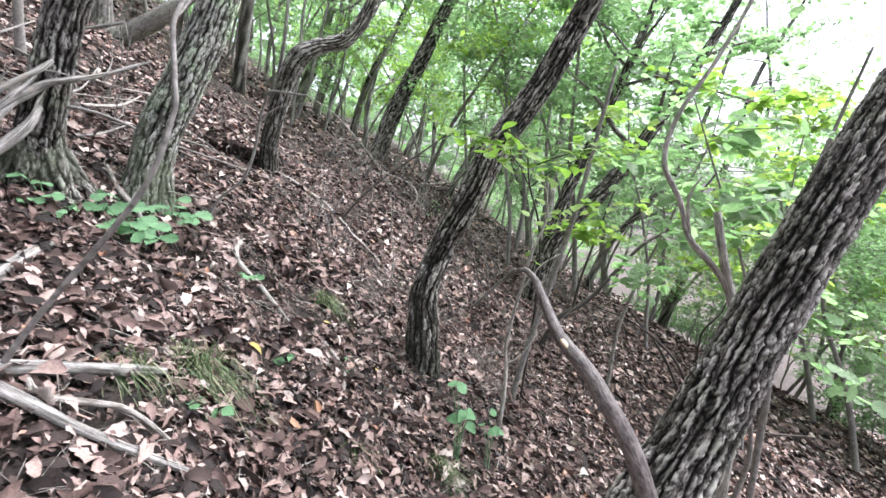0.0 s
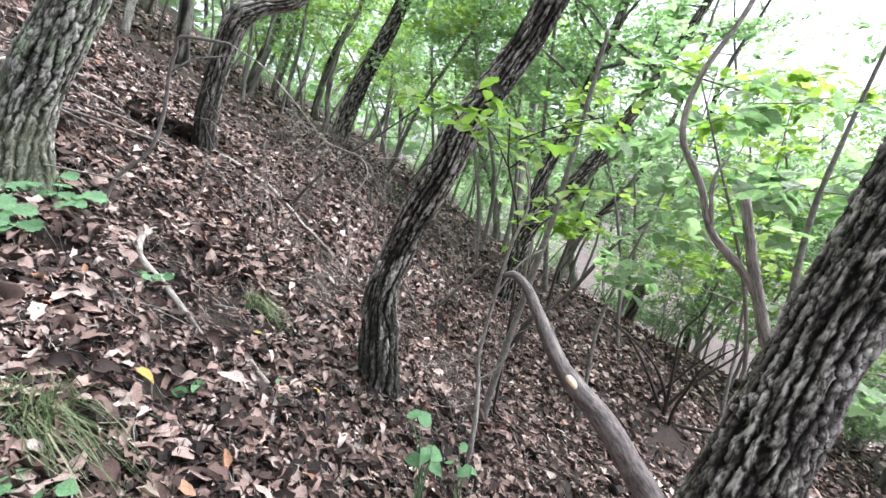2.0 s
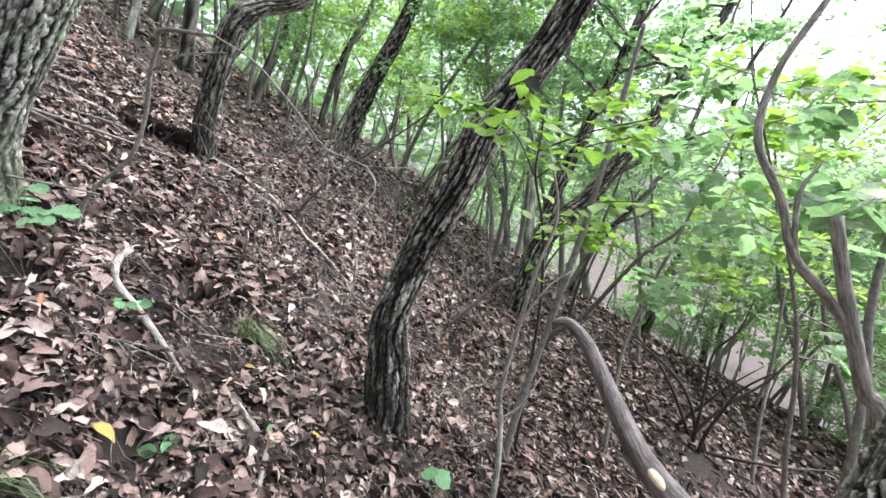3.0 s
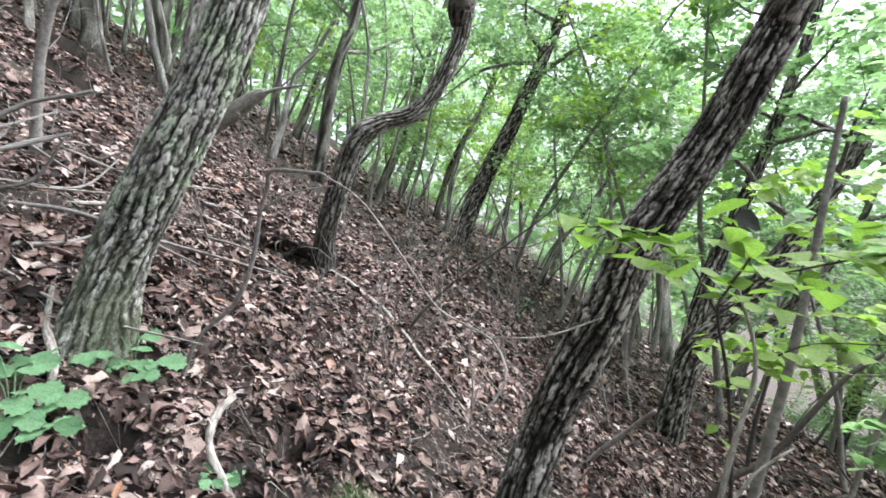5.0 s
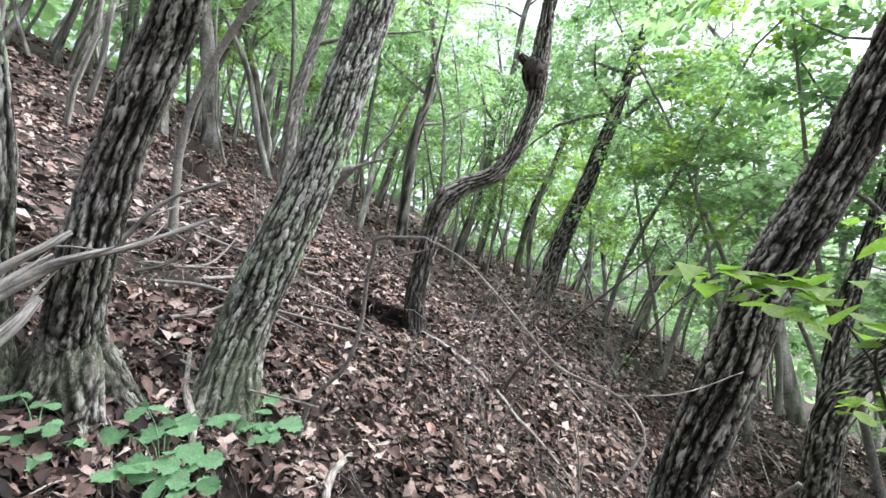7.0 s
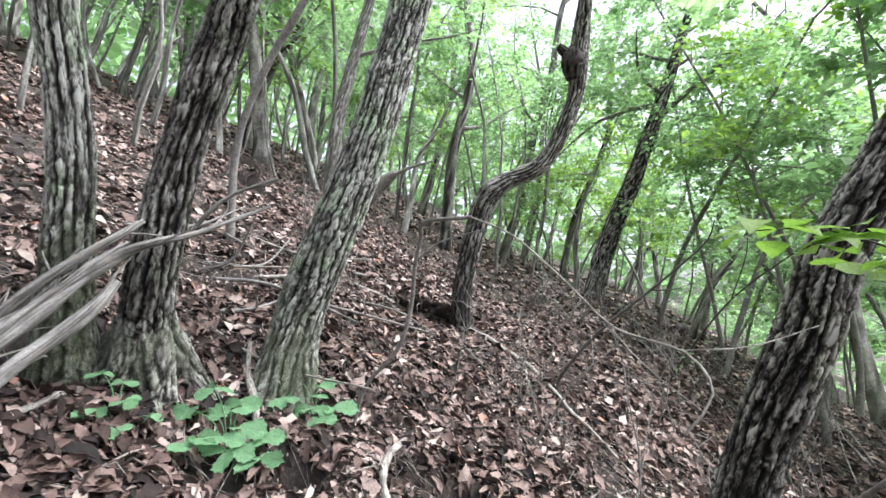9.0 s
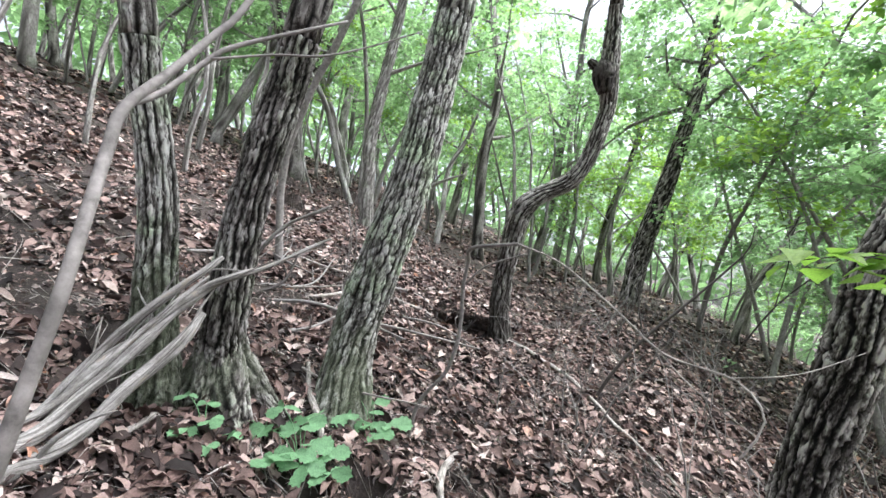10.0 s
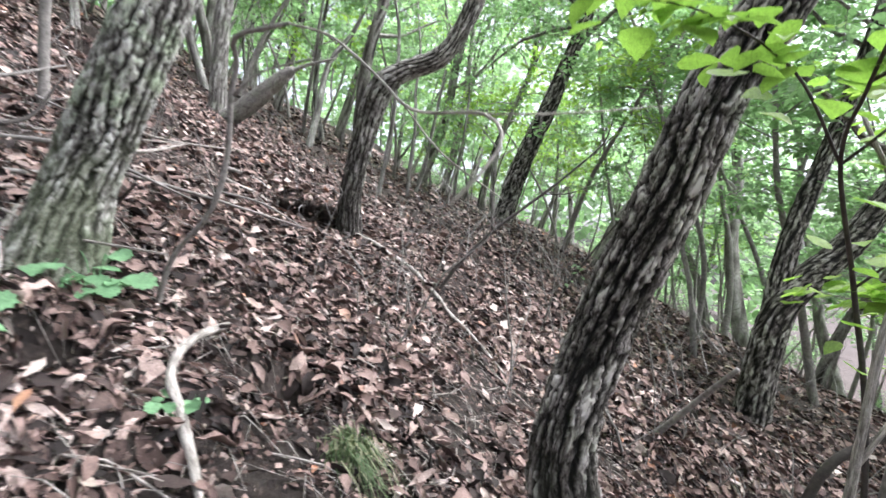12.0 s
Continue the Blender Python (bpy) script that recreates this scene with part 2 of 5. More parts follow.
def vnoise(x, y, seed=0, wrap=0):
    """Smooth value noise of arrays x and y, from 0 to 1."""
    ix, iy = np.floor(x).astype(np.int64), np.floor(y).astype(np.int64)
    fx, fy = x - ix, y - iy
    fx, fy = fx * fx * (3 - 2 * fx), fy * fy * (3 - 2 * fy)
    a, b = lattice(ix, iy, seed, wrap), lattice(ix + 1, iy, seed, wrap)
    c, d = lattice(ix, iy + 1, seed, wrap), lattice(ix + 1, iy + 1, seed, wrap)
    return (a + (b - a) * fx) * (1 - fy) + (c + (d - c) * fx) * fy


def cells(x, y, seed=0, wrap=0):
    """Cell noise: how far each place is from the border of its cell, and a tone for each cell."""
    ix, iy = np.floor(x).astype(np.int64), np.floor(y).astype(np.int64)
    f1, f2, tone = np.full(x.shape, 9.0), np.full(x.shape, 9.0), np.zeros(x.shape)
    for dx in (-1, 0, 1):
        for dy in (-1, 0, 1):
            cx, cy = ix + dx, iy + dy
            px, py = cx + lattice(cx, cy, seed, wrap), cy + lattice(cx, cy, seed + 17, wrap)
            d = np.hypot(px - x, py - y)
            near = d < f1
            f2 = np.where(near, f1, np.minimum(f2, d))
            tone = np.where(near, lattice(cx, cy, seed + 31, wrap), tone)
            f1 = np.where(near, d, f1)
    return f2 - f1, tone


DENTS = [(-0.97, 2.92, 0.075, 0.36), (-1.36, 2.42, 0.075, 0.34), (-1.44, 2.16, 0.15, 0.04), (-2.28, 4.80, 0.18, 0.24), (-2.06, 4.80, 0.15, 0.22), (-2.08, 2.05, 0.15, 0.50), (-6.5, 6.6, 0.45, 0.3), (-5.2, 5.9, 0.3, 0.2), (-2.2, 2.0, 0.18, 0.1), (-0.72, 1.98, 0.10, 0.06)]


BANKS = [(-2.28, 4.92, 0.34, 0.20), (-1.75, 8.7, 0.45, 0.22), (-6.4, 6.2, 0.55, 0.40), (-6.3, 8.0, 0.5, 0.35), (-5.0, 5.2, 0.4, 0.25)]


def height(x, y):
    """The slope: it falls to +x, steeper on its uphill side."""
    x, y = np.asarray(x, float), np.asarray(y, float)
    xs = 32 * np.tanh(x / 32)
    u = np.clip((xs - 0.4) / 0.35, -30, 60)
    z = -0.03 - 0.6 * xs - 0.02 * (40 * np.tanh((y - 2.5) / 40)) + 0.17 * 0.35 * np.log1p(np.exp(u))
    z = z + 0.09 * (vnoise(x / 1.1, y / 1.1, 3) - 0.5) + 0.065 * (vnoise(x / 0.32, y / 0.32, 4) - 0.5) + 0.03 * (vnoise(x / 0.1, y / 0.1, 5) - 0.5)
    far = np.clip(np.hypot(x, y - 2) - 6, 0, 30)
    z = z + 0.03 * far * (vnoise(x / 5, y / 5, 6) - 0.5)
    z = z + 0.10 * np.log1p(np.exp(np.clip(y - 7.2, -20, 8))) * np.exp(-((x + 0.3) / 4.0) ** 2)
    brow = np.clip((y - 3.9) / 1.4, 0, 1)
    side = np.clip((x + 2.2) / 1.2, 0, 1)
    z = z + 0.30 * brow * brow * (3 - 2 * brow) * side * side * (3 - 2 * side) * np.exp(-(np.clip(y - 7.5, 0, 40) / 4.5) ** 2)
    rear = np.clip((y - 5.6) / 2.4, 0, 1)
    z = z + 0.32 * rear * rear * (3 - 2 * rear) * side * side * (3 - 2 * side) * np.exp(-(np.clip(y - 8.5, 0, 40) / 4.0) ** 2)
    for bx, by, w, h in BANKS:
        back = np.clip((y - by) / 0.07, 0, 1)
        z = z + h * back * np.exp(-np.clip(y - by, 0, 9) / 0.5) * np.exp(-((x - bx) / w) ** 2) - 0.6 * h * np.exp(-((x - bx) / w) ** 2 - ((y - by + 0.08) / 0.12) ** 2)
    for dx, dy, r, d in DENTS:
        q = ((x - dx) ** 2 + (y - dy) ** 2) / r ** 2
        z = z - d * np.exp(-q) + 0.35 * d * np.exp(-((x - dx + r) ** 2 + (y - dy) ** 2) / r ** 2)
    return z


def gz(x, y):
    return float(height(x, y))


def mesh_np(name, verts, faces, mat, smooth=True, ridge=None):
    """A mesh from an array of vertices and one of faces, all with as many corners."""
    me = bpy.data.meshes.new(name)
    verts, faces = np.asarray(verts, np.float32), np.asarray(faces, np.int32)
    n, k = faces.shape
    me.vertices.add(len(verts))
    me.vertices.foreach_set("co", verts.ravel())
    me.loops.add(n * k)
    me.loops.foreach_set("vertex_index", faces.ravel())
    me.polygons.add(n)
    me.polygons.foreach_set("loop_start", np.arange(0, n * k, k, dtype=np.int32))
    me.polygons.foreach_set("use_smooth", np.full(n, smooth))
    if ridge is not None:
        ridge = np.asarray(ridge, np.float32)
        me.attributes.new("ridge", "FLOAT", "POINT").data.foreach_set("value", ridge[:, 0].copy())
        me.attributes.new("bark_co", "FLOAT_VECTOR", "POINT").data.foreach_set("vector", ridge[:, 1:].ravel())
    me.update(calc_edges=True)
    me.materials.append(mat)
    return me


def thing(name, label, category, place=(0, 0, 0), group="", kind=""):
    ob = new(name)
    ob.empty_display_size = 0.05
    ob.location = place
    return tagged(ob, label, category, group, kind)


def part(name, me, parent, label=""):
    """One mesh as a part of a thing; its vertices are in the thing's own space."""
    ob = new(name, me)
    ob.parent = parent
    return tagged(ob, label)


def spline(pts, step):
    """A smooth line through rows of x, y, z, radius, in even steps."""
    p = np.array(pts, float)
    p = np.vstack([2 * p[0] - p[1], p, 2 * p[-1] - p[-2]])
    out = []
    for i in range(1, len(p) - 2):
        n = max(1, int(np.linalg.norm(p[i + 1, :3] - p[i, :3]) / step))
        t = np.linspace(0, 1, n, endpoint=False)[:, None]
        a, b, c, d = p[i - 1], p[i], p[i + 1], p[i + 2]
        out.append(0.5 * (2 * b + (c - a) * t + (2 * a - 5 * b + 4 * c - d) * t * t + (3 * b - a - 3 * c + d) * t ** 3))
    out.append(p[-2][None])
    q = np.vstack(out)
    q[:, 3] = np.maximum(q[:, 3], 0.0008)
    return q


def tube(pts, sides=8, step=0.05, furrow=0.0, flare=0.0, seed=1, knobs=0.0, cell=0.026, s0=0.0):
    """Vertices, quads and bark height of a round limb along pts; furrow: depth of its bark."""
    q = spline(pts, step)
    n = len(q)
    tan_ = np.gradient(q[:, :3], axis=0)
    tan_ /= np.linalg.norm(tan_, axis=1)[:, None]
    u = np.cross(tan_, (0.13, 0.97, 0.2))
    u /= np.linalg.norm(u, axis=1)[:, None]
    v = np.cross(tan_, u)
    s = np.concatenate([[0], np.cumsum(np.linalg.norm(np.diff(q[:, :3], axis=0), axis=1))])
    th = np.linspace(0, 2 * np.pi, sides, endpoint=False)
    T, S = np.meshgrid(th / (2 * np.pi), s)
    r = np.repeat(q[:, 3][:, None], sides, 1)
    h = np.full_like(r, 0.6)
    if furrow:
        k = max(5, int(round(2 * np.pi * q[:, 3].mean() / cell)))
        wide = vnoise(T * 4, S / 0.30, seed + 1, 4) - 0.5
        warp = 0.9 * wide + 0.5 * (vnoise(T * k, S / 0.06, seed + 7, k) - 0.5) + 0.3 * (vnoise(T * 3 * k, S / 0.02, seed + 9, 3 * k) - 0.5)
        k2 = max(3, int(k / 1.5))
        run = T * k2 + 0.8 * wide + 0.75 * (vnoise(T * k2, S / 0.17, seed + 13, k2) - 0.5) + 0.34 * (vnoise(T * k, S / 0.035, seed + 14, k) - 0.5) + 0.22 * (vnoise(T * 2 * k, S / 0.012, seed + 17, 2 * k) - 0.5)
        line = np.abs(run - np.round(run)) + 0.16 * np.clip(vnoise(T * k2, S / 0.15, seed + 15, k2) - 0.55, 0, 1)
        plate, tone = cells(T * k + 1.6 * warp, S / (cell * 3.0) + 0.9 * warp, seed + 4, k)
        fine, _ = cells(T * 2 * k + 1.4 * warp, S / (cell * 2.2) + 0.4 * warp, seed + 5, 2 * k)
        streak = vnoise(T * 3 * k + 2 * warp, S / (cell * 4), seed + 2, 3 * k)
        rough = vnoise(T * 4 * k, S / 0.012, seed + 10, 4 * k)
        width = 0.06 + 0.14 * vnoise(T * k, S / 0.05, seed + 11, k)
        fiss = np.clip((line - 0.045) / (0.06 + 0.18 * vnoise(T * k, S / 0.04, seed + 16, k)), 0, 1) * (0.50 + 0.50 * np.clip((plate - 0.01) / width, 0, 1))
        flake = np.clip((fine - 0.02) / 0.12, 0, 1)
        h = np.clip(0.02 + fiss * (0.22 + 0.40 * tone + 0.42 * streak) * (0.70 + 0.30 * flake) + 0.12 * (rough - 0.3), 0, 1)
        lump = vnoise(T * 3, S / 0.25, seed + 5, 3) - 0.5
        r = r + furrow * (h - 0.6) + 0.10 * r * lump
    if knobs:
        r = r * (1 + knobs * (vnoise(T * 4, S / (6 * q[:, 3].mean() + 1e-4), seed + 6, 4) - 0.5))
    if flare:
        lobes = 0.55 + 0.45 * np.cos(T * 2 * np.pi * 4 + seed) + 0.3 * np.cos(T * 2 * np.pi * 7 + 2 * seed)
        r = r * (1 + flare * np.exp(-S / 0.16) * lobes)
    V = q[:, None, :3] + r[..., None] * (np.cos(th)[None, :, None] * u[:, None] + np.sin(th)[None, :, None] * v[:, None])
    i = np.arange(n - 1)[:, None] * sides
    j = np.arange(sides)[None]
    k2 = (j + 1) % sides
    F = np.stack([i + j, i + k2, i + sides + k2, i + sides + j], -1).reshape(-1, 4)
    verts = np.vstack([V.reshape(-1, 3), q[0, :3][None], q[-1, :3][None]])
    caps = []
    a, b, base = n * sides, n * sides + 1, (n - 1) * sides
    for m in range(0, sides if sides > 4 else 0, 2):
        caps.append((a, (m + 2) % sides, (m + 1) % sides, m))
        caps.append((b, base + m, base + (m + 1) % sides, base + (m + 2) % sides))
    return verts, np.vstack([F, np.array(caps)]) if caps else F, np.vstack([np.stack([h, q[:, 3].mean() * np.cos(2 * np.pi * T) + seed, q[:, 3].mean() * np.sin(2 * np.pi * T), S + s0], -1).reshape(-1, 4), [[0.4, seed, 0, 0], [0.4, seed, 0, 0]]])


def join(pieces):
    """Several (verts, faces, ridge) as one."""
    vs, fs, rs, n = [], [], [], 0
    for v, f, r in pieces:
        vs.append(v), fs.append(f + n), rs.append(r)
        n += len(v)
    return np.vstack(vs), np.vstack(fs), np.vstack(rs)


# leaf shapes: vertices (across, along, up) and triangles
SIMPLE = (np.array([(0, 0, 0), (0.30, 0.45, 0.05), (0, 1, -0.08), (-0.30, 0.45, 0.05)]), np.array([(0, 1, 2), (0, 2, 3)]))
OVATE = (np.array([(0, 0, 0), (-0.30, 0.42, 0.05), (0, 0.45, -0.02), (0.30, 0.42, 0.05), (0, 1, -0.10)]), np.array([(0, 3, 2), (3, 4, 2), (0, 2, 1), (2, 4, 1)]))
BROAD = (np.array([(0, 0, 0), (-0.30, 0.16, 0.03), (-0.40, 0.42, 0.05), (-0.24, 0.74, 0.02), (0, 1, -0.08), (0.24, 0.74, 0.02), (0.40, 0.42, 0.05), (0.30, 0.16, 0.03), (0, 0.45, -0.03)]),
         np.array([(8, k, k + 1) for k in range(7)] + [(8, 7, 0)]))
LOBED = (np.array([(0, 0, 0), (-0.20, 0.04, 0.02), (-0.42, 0.20, 0.02), (-0.38, 0.34, 0.05), (-0.45, 0.55, 0.0), (-0.28, 0.70, 0.03), (-0.20, 0.88, 0.0), (0, 1, -0.08), (0.18, 0.90, 0.0), (0.28, 0.70, 0.03), (0.46, 0.56, 0.0), (0.38, 0.36, 0.05), (0.42, 0.18, 0.02), (0.20, 0.04, 0.02), (0, 0.42, -0.05)]),
         np.array([(14, k, k + 1) for k in range(13)] + [(14, 13, 0)]))
CURLED = (np.array([(0, 0, 0.02), (-0.26, 0.36, 0.17), (0, 0.38, 0.0), (0.24, 0.34, 0.20), (-0.20, 0.72, 0.22), (0.02, 0.74, 0.07), (0.24, 0.68, 0.15), (0.03, 1.02, 0.24)]),
          np.array([(0, 2, 1), (0, 3, 2), (1, 2, 5), (1, 5, 4), (2, 3, 6), (2, 6, 5), (4, 5, 7), (5, 6, 7)]))
ROLLED = (np.array([(0, 0, 0.0), (-0.17, 0.30, 0.22), (0, 0.33, -0.02), (0.13, 0.30, 0.26), (-0.13, 0.70, 0.26), (0.02, 0.70, 0.03), (0.16, 0.66, 0.22), (0.05, 1.02, 0.20)]), CURLED[1])


def dry_leaf(seed, narrow=1.0, roll=0.0):
    """A crumpled oak leaf: ragged outline, two halves folded along a wavy midrib."""
    r = np.random.default_rng(seed)
    rows = [(0.0, 0.0, 0.0)]
    fold, sag = r.uniform(-0.2, 0.9, 2) + roll, r.uniform(-0.7, 0.7)
    for t, w in zip((0.13, 0.32, 0.52, 0.72, 0.90), (0.09, 0.17, 0.22, 0.18, 0.09)):
        mid = sag * t * (1 - t) + r.normal() * 0.02
        for k in (-1, 0, 1):
            wk = w * narrow * r.uniform(0.6, 1.3)
            rows.append((k * wk + r.normal() * 0.012, t + (0.05 * abs(k) + r.normal() * 0.02), mid + abs(k) * (wk * fold[max(k, 0)] + r.normal() * 0.035)))
    rows.append((r.normal() * 0.03, 1.0, r.normal() * 0.08))
    tris = [(0, 2, 1), (0, 3, 2)]
    for k in range(4):
        a, b = 1 + 3 * k, 4 + 3 * k
        tris += [(a, a + 1, b + 1), (a, b + 1, b), (a + 1, a + 2, b + 2), (a + 1, b + 2, b + 1)]
    tris += [(13, 14, 16), (14, 15, 16)]
    return np.array(rows), np.array(tris)


DRY = [dry_leaf(40 + k, 0.62 if k % 2 else 1.15, 0.7 if k % 2 else 0.0) for k in range(12)]
HALF = [(-0.14, 0.10), (-0.26, 0.28), (-0.24, 0.38), (-0.40, 0.52), (-0.34, 0.62), (-0.43, 0.74), (-0.29, 0.82), (-0.26, 0.94), (-0.10, 0.95)]
LEAFLET = (np.array([(0, 0, 0)] + [(x, y, 0.10 * abs(x)) for x, y in HALF] + [(0, 1.04, -0.06)] + [(-x, y, 0.10 * abs(x)) for x, y in HALF[::-1]] + [(0, 0.5, -0.04)]), np.array([(20, k + 1, k) for k in range(19)] + [(20, 0, 19)]))


def leaf_cloud(P, D, N, size, shape, rng, bend=0.25):
    """Vertices and triangles of many leaves: places P, ways D that they point, faces turned to N."""
    P, D, N = (np.asarray(a, float) for a in (P, D, N))
    D = D / np.linalg.norm(D, axis=1)[:, None]
    X = np.cross(D, N)
    X /= np.linalg.norm(X, axis=1)[:, None] + 1e-9
    Z = np.cross(X, D)
    tv, tf = shape
    n, k = len(P), len(tv)
    wide = size * rng.uniform(0.8, 1.2, n)
    curl = rng.uniform(-bend, bend * 0.4, n)
    up = tv[None, :, 2] * rng.uniform(0.3, 1.6, n)[:, None] + curl[:, None] * tv[None, :, 1] ** 2
    V = P[:, None] + X[:, None] * (tv[None, :, 0] * wide[:, None])[..., None] + D[:, None] * (tv[None, :, 1] * size[:, None])[..., None] + Z[:, None] * (up * size[:, None])[..., None]
    F = tf[None] + (np.arange(n) * k)[:, None, None]
    return V.reshape(-1, 3), F.reshape(-1, 3)


def unit(rng, n, lift=0.0):
    d = rng.normal(size=(n, 3))
    d[:, 2] = d[:, 2] * 0.35 + lift
    return d / np.linalg.norm(d, axis=1)[:, None]


def spray(line, count, rng, reach=0.06):
    """Places, ways and faces of leaves along the outer part of a twig."""
    q = np.asarray(line, float)[:, :3]
    t = rng.uniform(0.15, 1.0, count) * (len(q) - 1)
    i = np.minimum(t.astype(int), len(q) - 2)
    P = q[i] + (q[i + 1] - q[i]) * (t - i)[:, None]
    ahead = q[-1] - q[0]
    ahead = ahead / (np.linalg.norm(ahead) + 1e-9)
    D = unit(rng, count, -0.12) + 0.5 * ahead
    return P + rng.normal(size=(count, 3)) * reach * (1, 1, 0.5), D, unit(rng, count) * 0.55 + (0, 0, 1)


def limb(start, way, length, r, rng, droop=0.0, wander=0.18, n=5):
    """A bent limb from start: rows of x, y, z, radius."""
    d = np.array(way, float)
    d /= np.linalg.norm(d)
    p = np.array(start, float)
    rows = [(*p, r)]
    for k in range(1, n):
        d = d + rng.normal(size=3) * wander + (0, 0, -droop)
        d /= np.linalg.norm(d)
        p = p + d * length / (n - 1)
        rows.append((*p, r * (1 - 0.8 * k / (n - 1))))
    return rows


def at_fraction(rows, f):
    rows = np.array(rows)
    t = f * (len(rows) - 1)
    i = min(int(t), len(rows) - 2)
    return rows[i] + (rows[i + 1] - rows[i]) * (t - i)


def grow(stem, rng, limbs, start, reach, twigs, leaves, twig_len=0.5, leaf=0.1, rise=0.5, droop=0.05, spread=0.08):
    """Limbs, twigs and leaf places on a stem."""
    wood, P, D, N = [], [], [], []
    for k in range(limbs):
        f = start + (1 - start) * (k + rng.uniform(0, 0.9)) / limbs
        s = at_fraction(stem, min(f, 0.99))
        az = k * 2.4 + rng.uniform(-0.6, 0.6)
        L = reach * rng.uniform(0.6, 1.1) * (1.15 - 0.55 * (f - start) / (1 - start + 1e-6))
        rows = limb(s[:3], (math.cos(az), math.sin(az), rise + rng.uniform(-0.3, 0.4)), L, max(0.004, s[3] * 0.42), rng, droop)
        wood.append(tube(rows, 4, 0.35))
        for _ in range(twigs):
            w = at_fraction(rows, rng.uniform(0.25, 1.0))
            a2 = az + rng.uniform(-1.3, 1.3)
            tw = limb(w[:3], (math.cos(a2), math.sin(a2), rng.uniform(-0.2, 0.5)), twig_len * rng.uniform(0.5, 1.2), 0.004, rng, 0.04, 0.2, 4)
            wood.append(tube(tw[::3] if len(tw) == 4 else tw, 3, 1.0))
            a, b, c = spray(tw, leaves, rng, spread)
            P.append(a), D.append(b), N.append(c)
    return wood, np.vstack(P), np.vstack(D), np.vstack(N), None


def woody(name, label, category, place, stems, growth, bark, leafmat, seed, leaf=0.1, shape=OVATE, group="", sides=10, step=0.08, furrow=0.0, flare=0.0, detail=None):
    """A tree, sapling or shrub: trunk with limbs, and a crown of single leaves. Stems are in the world; growth: what grow() takes."""
    rng = np.random.default_rng(seed)
    ob = thing(name, label, category, place, group)
    off = np.array(place)
    wood, boughs, leaves = [], [], []
    for k, st in enumerate(stems):
        st = np.array(st, float)
        st[:, :3] -= off
        if detail:
            wood.append(tube(st[:detail], sides, step, furrow, flare if k == 0 else 0.0, seed + k))
            low = spline(st[:detail], step)[:, :3]
            wood.append(tube(st[detail - 1:], sides // 3 // 2 * 2, step * 6, furrow, 0.0, seed + k, s0=np.linalg.norm(np.diff(low, axis=0), axis=1).sum()))
        else:
            wood.append(tube(st, sides, step, furrow, flare if k == 0 else 0.0, seed + k))
        if growth:
            w, P, D, N, _ = grow(st, rng, **growth)
            boughs += w
            leaves.append((P, D, N))
    for k in range(len(stems)):
        v, f, r = join(wood[2 * k:2 * k + 2] if detail else wood[k:k + 1])
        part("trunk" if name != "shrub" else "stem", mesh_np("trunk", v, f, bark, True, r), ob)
    if boughs:
        v, f, r = join(boughs)
        tagged(part("branchwork", mesh_np("branchwork", v, f, bark, True, r), ob), kind="stuff")
    if leaves:
        P, D, N = (np.vstack([l[i] for l in leaves]) for i in range(3))
        lv, lf = leaf_cloud(P, D, N, leaf * rng.uniform(0.65, 1.25, len(P)), shape, rng)
        tagged(part("crown", mesh_np("crown", lv, lf, leafmat, False), ob), kind="stuff")
    return ob


# ---- ground: one sheet to the horizon ----
def warped(n, near, far, mid):
    t = np.linspace(-1, 1, n)
    return mid + near * t + (far - near) * np.sign(t) * np.abs(t) ** 7


gx, gy = warped(280, 5.5, 160, -0.6), warped(280, 6.0, 160, 3.6)
GX, GY = np.meshgrid(gx, gy)
gv = np.stack([GX, GY, height(GX, GY)], -1).reshape(-1, 3)
gi = (np.arange(279)[:, None] * 280 + np.arange(279)[None]).ravel()
ground = new("ground", mesh_np("ground", gv, np.stack([gi, gi + 1, gi + 281, gi + 280], -1), SOIL))
tagged(ground, "steep dark soil slope under brown leaf litter", "ground", kind="structure")

# ---- the near trees ----
def up_from(rows, height_left, lean=(0.1, 0.0), r_end=0.03, n=4):
    """Carries a trunk on above its last row, bending upright."""
    rows = [tuple(r) for r in rows]
    a, b = np.array(rows[-2]), np.array(rows[-1])
    d = (b - a)[:3]
    d /= np.linalg.norm(d)
    for k in range(1, n + 1):
        d = d + np.array((lean[0] * 0.3, lean[1] * 0.3, 0.25))
        d /= np.linalg.norm(d)
        p = np.array(rows[-1][:3]) + d * height_left / n
        rows.append((*p, b[3] + (r_end - b[3]) * k / n))
    return rows


OAK_CROWN = dict(limbs=13, start=0.74, reach=1.9, twigs=8, leaves=15, twig_len=0.6)
T1 = [(-1.67, 2.60, 0.78, 0.150), (-1.69, 2.68, 1.02, 0.128), (-1.70, 2.73, 1.16, 0.116), (-1.675, 2.785, 1.37, 0.110), (-1.545, 2.825, 1.69, 0.108), (-1.385, 2.90, 2.14, 0.105), (-1.32, 3.03, 2.60, 0.104), (-1.25, 3.11, 2.99, 0.102)]
woody("tree", "grey furrowed oak trunk with pale lichen and mossy base", "tree", (-1.62, 2.58, 0.9), [up_from(T1, 5.0)], OAK_CROWN, BARK_MOSSY, GREEN_SUN, 11, 0.11, BROAD, "oaks on the slope", 112, 0.011, 0.020, 0.18, detail=len(T1))
